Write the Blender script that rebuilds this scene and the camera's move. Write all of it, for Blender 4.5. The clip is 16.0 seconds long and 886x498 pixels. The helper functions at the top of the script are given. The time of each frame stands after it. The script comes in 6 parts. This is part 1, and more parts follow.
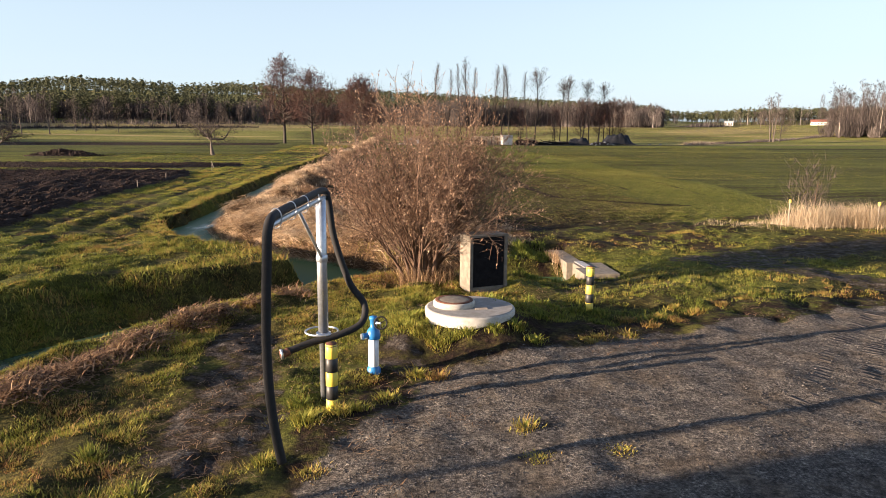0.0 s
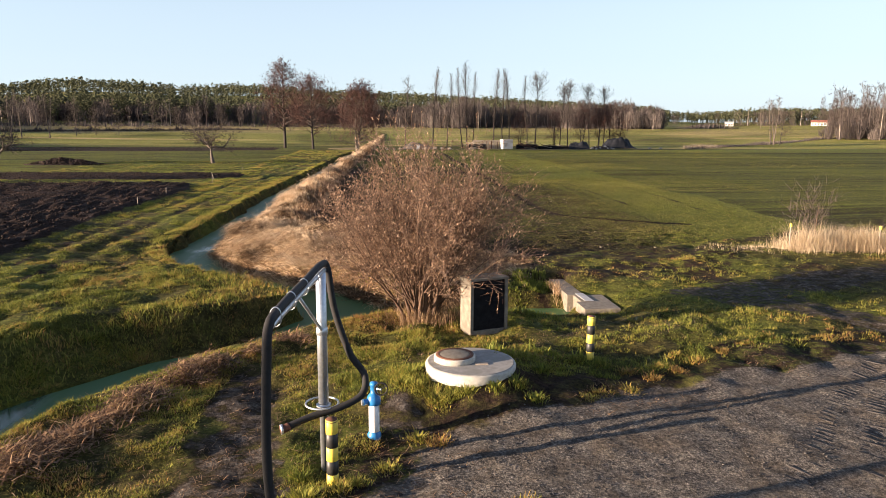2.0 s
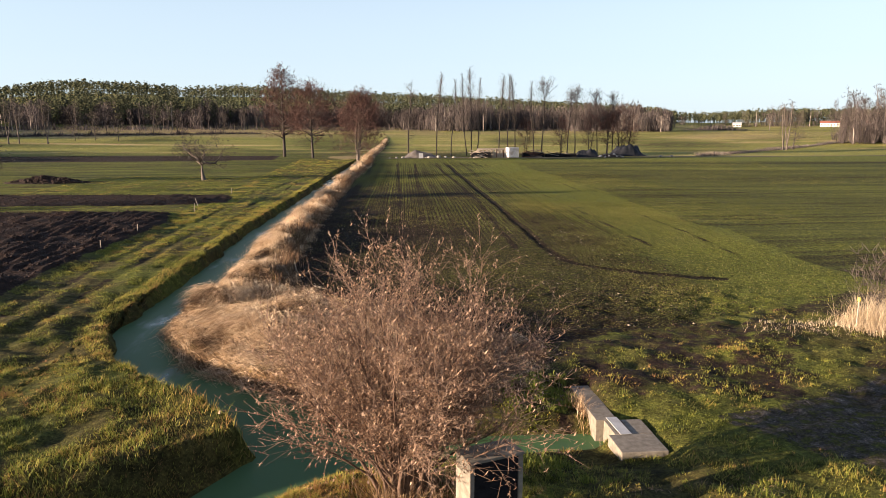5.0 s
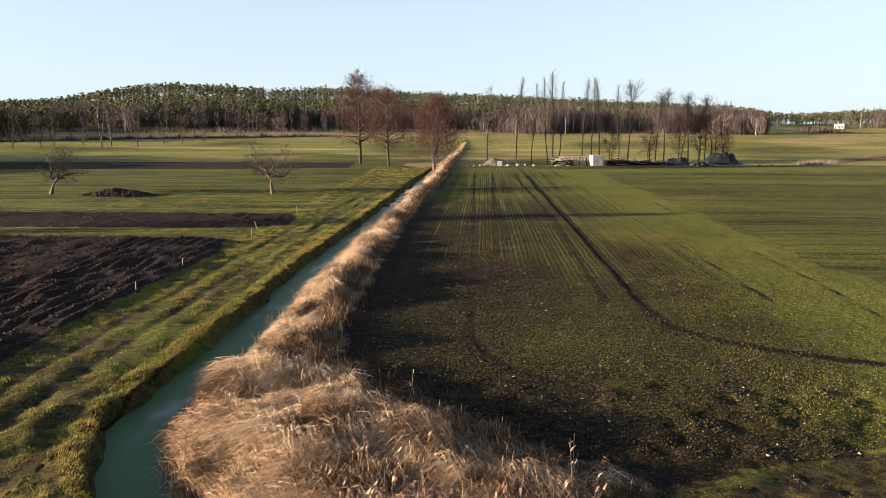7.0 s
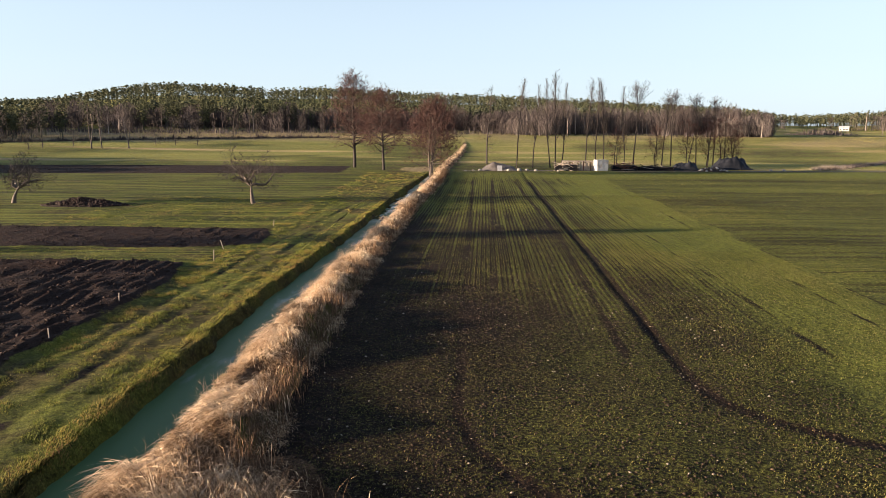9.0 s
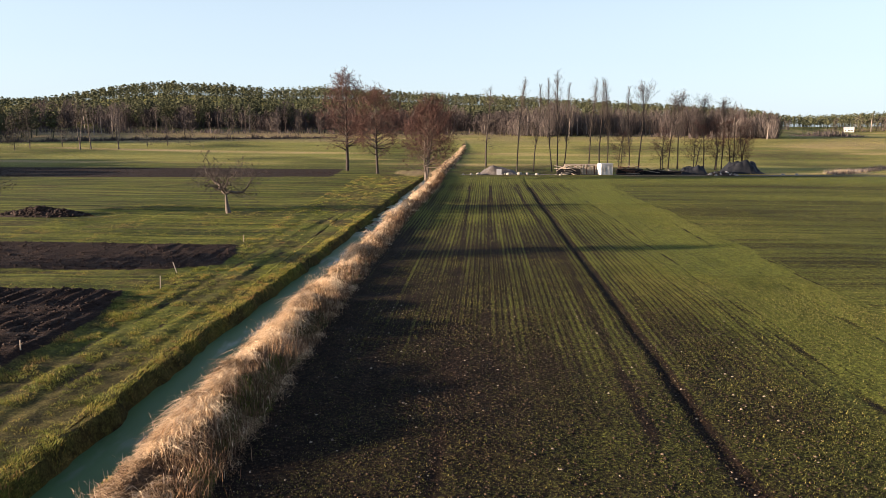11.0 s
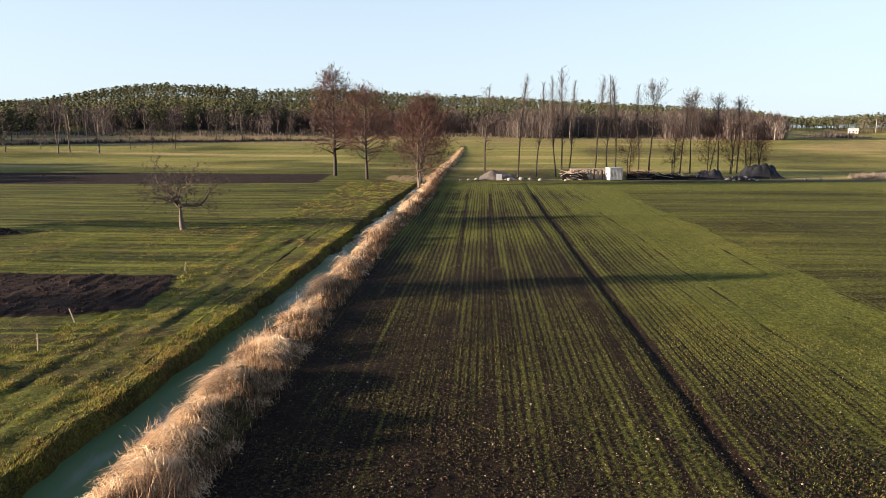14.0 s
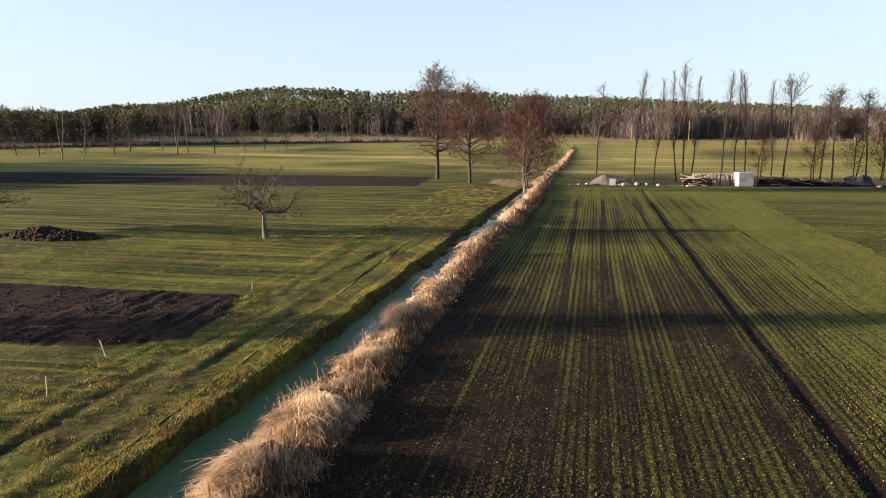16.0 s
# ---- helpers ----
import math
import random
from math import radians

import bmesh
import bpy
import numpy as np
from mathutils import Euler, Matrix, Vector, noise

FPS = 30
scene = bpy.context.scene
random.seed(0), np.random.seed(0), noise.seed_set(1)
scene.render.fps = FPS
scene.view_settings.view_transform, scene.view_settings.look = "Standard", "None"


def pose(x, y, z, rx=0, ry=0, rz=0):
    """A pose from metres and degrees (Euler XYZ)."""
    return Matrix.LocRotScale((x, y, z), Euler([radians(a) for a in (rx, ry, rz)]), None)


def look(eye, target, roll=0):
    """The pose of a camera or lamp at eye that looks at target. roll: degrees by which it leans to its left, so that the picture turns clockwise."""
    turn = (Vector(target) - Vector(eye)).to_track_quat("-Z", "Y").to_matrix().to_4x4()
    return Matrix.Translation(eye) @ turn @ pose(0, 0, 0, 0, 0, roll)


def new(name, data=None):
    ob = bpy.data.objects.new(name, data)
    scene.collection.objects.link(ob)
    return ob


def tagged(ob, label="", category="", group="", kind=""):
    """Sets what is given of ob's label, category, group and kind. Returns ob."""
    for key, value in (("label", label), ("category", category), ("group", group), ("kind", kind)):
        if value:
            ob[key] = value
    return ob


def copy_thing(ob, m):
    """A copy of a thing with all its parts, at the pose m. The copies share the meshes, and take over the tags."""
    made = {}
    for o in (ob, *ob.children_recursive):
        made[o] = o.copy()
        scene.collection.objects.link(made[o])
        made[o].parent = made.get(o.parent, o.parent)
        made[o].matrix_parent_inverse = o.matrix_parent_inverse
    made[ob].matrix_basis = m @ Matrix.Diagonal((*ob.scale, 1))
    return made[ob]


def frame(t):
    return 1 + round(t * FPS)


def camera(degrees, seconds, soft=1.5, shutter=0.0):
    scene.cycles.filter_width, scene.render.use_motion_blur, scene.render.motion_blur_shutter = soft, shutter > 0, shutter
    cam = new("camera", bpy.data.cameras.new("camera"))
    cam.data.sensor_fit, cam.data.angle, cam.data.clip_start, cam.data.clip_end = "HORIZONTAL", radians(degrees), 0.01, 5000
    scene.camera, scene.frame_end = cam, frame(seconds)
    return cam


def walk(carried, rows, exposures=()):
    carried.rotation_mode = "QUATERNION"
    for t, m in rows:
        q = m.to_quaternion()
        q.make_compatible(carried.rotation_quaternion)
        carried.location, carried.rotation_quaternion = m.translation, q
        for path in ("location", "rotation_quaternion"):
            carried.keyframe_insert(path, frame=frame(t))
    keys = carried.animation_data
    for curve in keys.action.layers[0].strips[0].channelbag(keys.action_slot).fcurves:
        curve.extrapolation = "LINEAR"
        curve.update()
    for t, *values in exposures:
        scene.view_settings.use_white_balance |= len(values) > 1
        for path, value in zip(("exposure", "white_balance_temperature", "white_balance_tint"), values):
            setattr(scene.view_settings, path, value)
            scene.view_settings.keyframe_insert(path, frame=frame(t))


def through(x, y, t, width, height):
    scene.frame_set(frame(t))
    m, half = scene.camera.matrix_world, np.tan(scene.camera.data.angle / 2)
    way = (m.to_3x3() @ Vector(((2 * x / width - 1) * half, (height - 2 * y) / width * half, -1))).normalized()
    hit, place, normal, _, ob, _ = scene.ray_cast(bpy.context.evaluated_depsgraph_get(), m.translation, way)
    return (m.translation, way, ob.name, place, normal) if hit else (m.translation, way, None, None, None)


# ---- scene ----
cam = camera(64.2, 16.0, soft=0.65)
PATH = [
    (0, (0.0, 3.733, 3.982), (0.209, 5.693, 3.644), 0.4),
    (0.5, (-0.007, 3.785, 4.239), (0.202, 5.745, 3.902), 0.3),
    (1, (-0.013, 3.819, 4.519), (0.196, 5.779, 4.182), 0.3),
    (1.5, (-0.004, 3.827, 4.821), (0.204, 5.787, 4.483), 0.3),
    (2, (0.015, 3.943, 5.01), (0.223, 5.904, 4.672), 0.3),
    (2.5, (0.089, 4.362, 5.093), (0.296, 6.322, 4.754), 0.4),
    (3, (0.194, 5.035, 5.364), (0.399, 6.995, 5.024), 0.3),
    (3.5, (0.341, 6.092, 5.646), (0.545, 8.052, 5.305), 0.3),
    (3.7, (0.412, 6.55, 5.756), (0.618, 8.51, 5.416), 0.2),
    (5.8, (1.097, 11.621, 7.605), (1.252, 13.586, 7.265), 0.2),
    (6, (1.145, 12.327, 7.693), (1.239, 14.296, 7.354), 0.2),
    (6.5, (1.361, 13.942, 7.999), (1.346, 15.913, 7.659), 0.2),
    (7, (1.616, 15.628, 8.468), (1.588, 17.599, 8.127), 0.2),
    (7.5, (1.776, 17.388, 8.776), (1.747, 19.359, 8.435), 0.3),
    (8, (1.965, 19.126, 8.816), (1.936, 21.096, 8.475), 0.3),
    (8.5, (2.1, 20.809, 8.925), (2.071, 22.779, 8.585), 0.4),
    (9, (2.233, 22.634, 8.968), (2.203, 24.605, 8.628), 0.4),
    (11.5, (3.088, 31.593, 9.342), (3.055, 33.563, 9.002), 0.5),
    (12, (3.066, 33.623, 9.306), (3.035, 35.594, 8.967), 0.4),
    (12.5, (3.108, 35.522, 9.291), (3.078, 37.493, 8.953), 0.4),
    (13, (3.168, 37.341, 9.277), (3.139, 39.313, 8.94), 0.5),
    (13.5, (3.271, 39.181, 9.242), (3.242, 41.152, 8.906), 0.4),
    (14, (3.351, 41.058, 9.235), (3.323, 43.03, 8.9), 0.4),
    (14.5, (3.477, 42.73, 9.239), (3.448, 44.702, 8.905), 0.4),
    (15, (3.42, 44.648, 9.228), (3.323, 46.617, 8.894), 0.4),
    (15.5, (3.438, 46.647, 9.145), (3.114, 48.592, 8.812), 0.3),
    (16, (3.423, 48.494, 9.165), (3.095, 50.438, 8.832), 0.3),
]
walk(cam, [(t, look(eye, target, roll)) for t, eye, target, roll in PATH], exposures=[(0, 2.05, 6050, 20), (16, 2.05, 6050, 20)])

# ---- world and sun ----
SUN_ELEV, SUN_DIR = radians(8.0), radians(14.0)   # height over the horizon; the way the shadows run, from +x towards +y
world = bpy.data.worlds.new("sky_world")
world.use_nodes = True
scene.world = world
sky = world.node_tree.nodes.new("ShaderNodeTexSky")
sky.sky_type, sky.sun_disc = "NISHITA", False
sky.sun_elevation, sky.sun_rotation = SUN_ELEV, radians(270) - SUN_DIR
sky.air_density, sky.dust_density, sky.ozone_density, sky.altitude = 1.0, 0.5, 2.6, 60
back = world.node_tree.nodes["Background"]
back.inputs["Strength"].default_value = 0.066
haze = world.node_tree.nodes.new("ShaderNodeHueSaturation")
haze.inputs["Saturation"].default_value = 0.64
world.node_tree.links.new(sky.outputs[0], haze.inputs["Color"])
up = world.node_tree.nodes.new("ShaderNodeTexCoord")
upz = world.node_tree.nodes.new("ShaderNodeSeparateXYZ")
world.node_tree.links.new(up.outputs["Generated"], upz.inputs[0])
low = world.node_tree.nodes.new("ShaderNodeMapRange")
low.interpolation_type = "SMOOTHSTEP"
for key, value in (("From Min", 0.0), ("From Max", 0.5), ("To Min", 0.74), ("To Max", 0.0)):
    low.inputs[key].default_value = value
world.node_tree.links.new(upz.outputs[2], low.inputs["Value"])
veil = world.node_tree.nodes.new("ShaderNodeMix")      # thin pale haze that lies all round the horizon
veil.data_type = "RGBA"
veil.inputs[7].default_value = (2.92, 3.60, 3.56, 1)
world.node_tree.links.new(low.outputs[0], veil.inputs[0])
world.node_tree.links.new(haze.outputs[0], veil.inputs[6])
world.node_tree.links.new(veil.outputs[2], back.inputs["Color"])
sun = new("sun", bpy.data.lights.new("sun", "SUN"))
sun.data.energy, sun.data.angle, sun.data.color = 5.0, radians(0.5), (1.0, 0.77, 0.50)
sun.matrix_world = look((-math.cos(SUN_DIR) * math.cos(SUN_ELEV) * 90, -math.sin(SUN_DIR) * math.cos(SUN_ELEV) * 90, math.sin(SUN_ELEV) * 90), (0, 0, 0))



# ---- small tools ----
def fbm(x, y, scale, seed=0, octaves=4):
    """Smooth value noise on arrays, about -1 to 1."""
    out, amp, total = np.zeros(np.shape(x)), 1.0, 0.0
    for o in range(octaves):
        px, py = np.asarray(x) / scale + 17.3 * seed + 5.1 * o, np.asarray(y) / scale - 9.7 * seed + 3.7 * o
        ix, iy = np.floor(px), np.floor(py)
        fx, fy = px - ix, py - iy
        fx, fy = fx * fx * (3 - 2 * fx), fy * fy * (3 - 2 * fy)

        def h(a, b):
            v = np.sin(a * 127.1 + b * 311.7 + seed * 74.7) * 43758.5453
            return v - np.floor(v)
        v = (h(ix, iy) * (1 - fx) + h(ix + 1, iy) * fx) * (1 - fy) + (h(ix, iy + 1) * (1 - fx) + h(ix + 1, iy + 1) * fx) * fy
        out, total = out + amp * (2 * v - 1), total + amp
        amp, scale = amp * 0.5, scale * 0.5
    return out / total * 1.6


def smooth(v, a, b):
    t = np.clip((np.asarray(v, float) - a) / (b - a), 0, 1)
    return t * t * (3 - 2 * t)


def line_distance(x, y, pts, widths=None):
    """Distance of points from a polyline, less its half width."""
    best = np.full(np.shape(x), 1e9)
    for n in range(len(pts) - 1):
        (ax, ay), (bx, by) = pts[n], pts[n + 1]
        dx, dy = bx - ax, by - ay
        t = np.clip(((x - ax) * dx + (y - ay) * dy) / (dx * dx + dy * dy), 0, 1)
        d = np.hypot(x - ax - t * dx, y - ay - t * dy)
        if widths:
            d = d - (widths[n] * (1 - t) + widths[n + 1] * t)
        best = np.minimum(best, d)
    return best


def inside(x, y, poly):
    """Signed distance to a polygon: positive within."""
    odd = np.zeros(np.shape(x), bool)
    for (ax, ay), (bx, by) in zip(poly, poly[1:] + poly[:1]):
        cross = (ay > y) != (by > y)
        odd ^= cross & (x < (bx - ax) * (y - ay) / ((by - ay) or 1e-9) + ax)
    d = line_distance(x, y, poly + poly[:1])
    return np.where(odd, d, -d)


def mesh_from(name, verts, tris, material, **attributes):
    """A mesh from arrays of vertices and triangles (or quads), with float attributes on its points."""
    verts, tris = np.asarray(verts, np.float32), np.asarray(tris, np.int32)
    me = bpy.data.meshes.new(name)
    k = tris.shape[1]
    me.vertices.add(len(verts))
    me.vertices.foreach_set("co", verts.ravel())
    me.loops.add(tris.size)
    me.loops.foreach_set("vertex_index", tris.ravel())
    me.polygons.add(len(tris))
    me.polygons.foreach_set("loop_start", np.arange(0, tris.size, k, dtype=np.int32))
    me.update(calc_edges=True)
    for key, values in attributes.items():
        me.attributes.new(key, "FLOAT", "POINT").data.foreach_set("value", np.asarray(values, np.float32))
    if material:
        me.materials.append(material)
    return me


def put(name, me, parent=None, label="", smooth_shade=False):
    ob = new(name, me)
    if smooth_shade:
        me.polygons.foreach_set("use_smooth", np.ones(len(me.polygons), bool))
    if parent:
        ob.parent = parent
    if label:
        ob["label"] = label
    return ob


def part(name, bm, material, parent, label="", smooth_shade=False):
    me = bpy.data.meshes.new(name)
    bm.to_mesh(me)
    bm.free()
    me.materials.append(material)
    return put(name, me, parent, label, smooth_shade)


def thing(name, label, category, at=(0, 0, 0), turn=0, group="", kind=""):
    ob = new(name)
    ob.matrix_basis = pose(*at, 0, 0, turn)
    return tagged(ob, label, category, group, kind)


def box(bm, x0, x1, y0, y1, z0, z1, bevel=0.0, m=None):
    got = bmesh.ops.create_cube(bm, size=1, matrix=Matrix.LocRotScale(((x0 + x1) / 2, (y0 + y1) / 2, (z0 + z1) / 2), None, (x1 - x0, y1 - y0, z1 - z0)))
    if m:
        bmesh.ops.transform(bm, matrix=m, verts=got["verts"])
    if bevel:
        edges = list({e for v in got["verts"] for e in v.link_edges})
        bmesh.ops.bevel(bm, geom=edges, offset=bevel, segments=2, affect="EDGES", profile=0.5)
    return bm


def lathe(profile, segments=32, bm=None):
    """A turned body from (radius, z) pairs."""
    bm = bm or bmesh.new()
    rings = []
    for r, z in profile:
        rings.append([bm.verts.new((r * math.cos(a), r * math.sin(a), z)) for a in (2 * math.pi * k / segments for k in range(segments))] if r > 1e-6 else [bm.verts.new((0, 0, z))])
    for a, b in zip(rings, rings[1:]):
        for k in range(segments):
            j = (k + 1) % segments
            if len(a) == 1 and len(b) > 1:
                bm.faces.new((a[0], b[k], b[j]))
            elif len(b) == 1 and len(a) > 1:
                bm.faces.new((a[k], b[0], a[j]))
            elif len(a) > 1:
                bm.faces.new((a[k], b[k], b[j], a[j]))
    bmesh.ops.recalc_face_normals(bm, faces=bm.faces[:])
    return bm


def tube(points, radius, segments=12, bm=None, steps=8, ripple=0.0):
    """A round tube along a smooth line through the points; radius a number or one per point."""
    bm = bm or bmesh.new()
    pts = [Vector(p) for p in points]
    rad = [radius] * len(pts) if isinstance(radius, (int, float)) else list(radius)
    line, rs = [], []
    for n in range(len(pts) - 1):
        p0, p1, p2, p3 = pts[max(n - 1, 0)], pts[n], pts[n + 1], pts[min(n + 2, len(pts) - 1)]
        for s in range(steps):
            t = s / steps
            line.append(0.5 * (2 * p1 + (p2 - p0) * t + (2 * p0 - 5 * p1 + 4 * p2 - p3) * t * t + (3 * p1 - p0 - 3 * p2 + p3) * t ** 3))
            rs.append(rad[n] * (1 - t) + rad[n + 1] * t)
    line.append(pts[-1]); rs.append(rad[-1])
    ref, prev = Vector((0.31, 0.95, 0.1)), None
    for n, p in enumerate(line):
        d = (line[min(n + 1, len(line) - 1)] - line[max(n - 1, 0)]).normalized()
        u = (ref - ref.dot(d) * d).normalized()
        ref, v = u, d.cross(u)
        r = rs[n] * (1 + (ripple if n % 2 else -ripple))
        ring = [bm.verts.new(p + r * (math.cos(a) * u + math.sin(a) * v)) for a in (2 * math.pi * k / segments for k in range(segments))]
        if prev:
            for k in range(segments):
                j = (k + 1) % segments
                bm.faces.new((prev[k], prev[j], ring[j], ring[k]))
        else:
            bm.faces.new(ring[::-1])
        prev = ring
    bm.faces.new(prev)
    return bm


def tubes_from(segs, sides=4):
    """Tapered sticks from rows of x0 y0 z0 x1 y1 z1 r0 r1, as arrays."""
    s = np.asarray(segs, float)
    a, b = s[:, 0:3], s[:, 3:6]
    d = b - a
    d /= np.maximum(np.linalg.norm(d, axis=1, keepdims=True), 1e-6)
    ref = np.where(np.abs(d[:, 2:3]) > 0.9, [[1.0, 0, 0]], [[0, 0, 1.0]])
    u = np.cross(d, ref)
    u /= np.linalg.norm(u, axis=1, keepdims=True)
    v = np.cross(d, u)
    ang = 2 * np.pi * np.arange(sides) / sides
    off = np.cos(ang)[None, :, None] * u[:, None] + np.sin(ang)[None, :, None] * v[:, None]
    V = np.concatenate([a[:, None] + off * s[:, 6, None, None], b[:, None] + off * s[:, 7, None, None]], 1).reshape(-1, 3)
    k = np.arange(sides)
    quad = np.stack([k, (k + 1) % sides, sides + (k + 1) % sides, sides + k], 1)
    F = (np.arange(len(s))[:, None, None] * 2 * sides + quad[None]).reshape(-1, 4)
    return V, F


def blades(P, height, width, lean, yaw, tone, curl=0.5):
    """Bent grass blades: three triangles each, rooted at P. lean: sideways reach of the tip; yaw: its direction."""
    n = len(P)
    c, s = np.cos(yaw), np.sin(yaw)
    dirv, side = np.stack([c, s, 0 * c], 1), np.stack([-s, c, 0 * c], 1)
    up = np.array([[0, 0, 1.0]])
    hh, ww, ll = height[:, None], width[:, None], lean[:, None]
    mid = P + up * hh * 0.58 + dirv * ll * (0.5 - 0.3 * curl)
    tip = P + up * hh + dirv * ll
    V = np.stack([P - side * ww * 0.5, P + side * ww * 0.5, mid - side * ww * 0.42, mid + side * ww * 0.42, tip], 1).reshape(-1, 3)
    T = (np.arange(n)[:, None, None] * 5 + np.array([[0, 1, 3], [0, 3, 2], [2, 3, 4]])[None]).reshape(-1, 3)
    return V, T, np.repeat(tone, 5)


def sprays(P, rise, reach, width, yaw, tone):
    """Small single leaves or needle sprays, one triangle each."""
    d, s = np.stack([np.cos(yaw) * reach, np.sin(yaw) * reach, rise], 1), np.stack([-np.sin(yaw), np.cos(yaw), 0 * yaw], 1) * width[:, None] * 0.5
    V = np.stack([P - s, P + s, P + d], 1).reshape(-1, 3)
    return V, np.arange(len(P) * 3).reshape(-1, 3), np.repeat(tone, 3)


def arches(P, rise, reach, fall, width, yaw, roll, tone):
    """Broken stalks: up to a bend, then over and down; roll turns each flat stalk about its own length."""
    n = len(P)
    c, s = np.cos(yaw), np.sin(yaw)
    way = np.stack([c, s, 0 * c], 1)
    up = np.array([[0, 0, 1.0]])
    side = (np.stack([-s, c, 0 * c], 1) * np.cos(roll)[:, None] + up * np.sin(roll)[:, None]) * width[:, None] * 0.5
    mid = P + way * (reach * 0.38)[:, None] + up * rise[:, None]
    tip = P + way * reach[:, None] + up * (rise * fall)[:, None]
    V = np.stack([P - side, P + side, mid - side, mid + side, tip], 1).reshape(-1, 3)
    T = (np.arange(n)[:, None, None] * 5 + np.array([[0, 1, 3], [0, 3, 2], [2, 3, 4]])[None]).reshape(-1, 3)
    return V, T, np.repeat(tone, 5)


def lumps(P, size, tone, flat=0.7, seed=1):
    """Small irregular stones or clods, eight faces each."""
    r = np.random.default_rng(seed)
    n = len(P)
    base = np.array([[1, 0, 0], [0, 1, 0], [-1, 0, 0], [0, -1, 0], [0, 0, 1], [0, 0, -0.6]], float)
    V = base[None] * (0.6 + 0.8 * r.random((n, 6, 1))) * size[:, None, None]
    V[..., 2] *= flat
    V[..., :2] += 0.25 * size[:, None, None] * r.standard_normal((n, 6, 2))
    a = r.random(n) * 6.28
    x = V[..., 0] * np.cos(a)[:, None] - V[..., 1] * np.sin(a)[:, None]
    y = V[..., 0] * np.sin(a)[:, None] + V[..., 1] * np.cos(a)[:, None]
    V = np.stack([x, y, V[..., 2]], -1) + P[:, None]
    tri = np.array([[0, 1, 4], [1, 2, 4], [2, 3, 4], [3, 0, 4], [1, 0, 5], [2, 1, 5], [3, 2, 5], [0, 3, 5]])
    T = (np.arange(n)[:, None, None] * 6 + tri[None]).reshape(-1, 3)
    return V.reshape(-1, 3), T, np.repeat(tone, 6)


def stuff(name, pieces, material, label, category):
    """One object of kind stuff from several (verts, tris, tone) arrays."""
    base, VV, TT, KK = 0, [], [], []
    for V, T, k in pieces:
        VV.append(V); TT.append(T + base); KK.append(k)
        base += len(V)
    return tagged(put(name, mesh_from(name, np.concatenate(VV), np.concatenate(TT), material, tone=np.concatenate(KK))), label, category, kind="stuff")


# ---- materials ----
class Mat:
    """A node material with a few short ways to wire it."""
    def __init__(self, name, rough=0.8, metal=0.0):
        self.m = bpy.data.materials.new(name)
        self.m.use_nodes = True
        self.t = self.m.node_tree
        self.b = self.t.nodes["Principled BSDF"]
        self.b.inputs["Roughness"].default_value, self.b.inputs["Metallic"].default_value = rough, metal
        self.pos = None

    def node(self, kind, **values):
        n = self.t.nodes.new(kind)
        for key, value in values.items():
            n.inputs[key].default_value = value
        return n

    def link(self, a, b):
        self.t.links.new(a, b)

    def place(self):
        if not self.pos:
            self.pos = self.node("ShaderNodeNewGeometry").outputs["Position"]
        return self.pos

    def noise(self, scale, detail=4.0, rough=0.55, stretch=None):
        n = self.node("ShaderNodeTexNoise", Scale=scale, Detail=detail, Roughness=rough)
        if stretch:
            mp = self.node("ShaderNodeMapping", Scale=stretch)
            self.link(self.place(), mp.inputs["Vector"])
            self.link(mp.outputs[0], n.inputs["Vector"])
        else:
            self.link(self.place(), n.inputs["Vector"])
        return n.outputs["Fac"]

    def attr(self, name):
        n = self.t.nodes.new("ShaderNodeAttribute")
        n.attribute_name = name
        return n.outputs["Fac"]

    def ramp(self, fac, stops):
        n = self.t.nodes.new("ShaderNodeValToRGB")
        while len(n.color_ramp.elements) < len(stops):
            n.color_ramp.elements.new(0.5)
        for e, (p, c) in zip(n.color_ramp.elements, stops):
            e.position, e.color = p, (*c, 1) if len(c) == 3 else c
        self.link(fac, n.inputs[0])
        return n.outputs["Color"]

    def grey(self, fac, a, b):
        n = self.node("ShaderNodeMapRange")
        n.inputs["From Min"].default_value, n.inputs["From Max"].default_value = a, b
        n.interpolation_type = "SMOOTHSTEP"
        self.link(fac, n.inputs["Value"])
        return n.outputs["Result"]

    def math(self, op, a, b):
        n = self.t.nodes.new("ShaderNodeMath")
        n.operation = op
        for k, v in enumerate((a, b)):
            if isinstance(v, (int, float)):
                n.inputs[k].default_value = v
            else:
                self.link(v, n.inputs[k])
        return n.outputs[0]

    def mix(self, fac, a, b, how="MIX"):
        n = self.t.nodes.new("ShaderNodeMix")
        n.data_type, n.blend_type = "RGBA", how
        for k, v in ((0, fac), (6, a), (7, b)):
            if isinstance(v, (int, float)):
                n.inputs[k].default_value = v
            elif isinstance(v, tuple):
                n.inputs[k].default_value = (*v, 1)
            else:
                self.link(v, n.inputs[k])
        return n.outputs[2]

    def color(self, c):
        if isinstance(c, tuple):
            self.b.inputs["Base Color"].default_value = (*c, 1)
        else:
            self.link(c, self.b.inputs["Base Color"])
        return self

    def bump(self, fac, strength, distance):
        n = self.node("ShaderNodeBump", Strength=strength, Distance=distance)
        self.link(fac, n.inputs["Height"])
        self.link(n.outputs[0], self.b.inputs["Normal"])
        return self


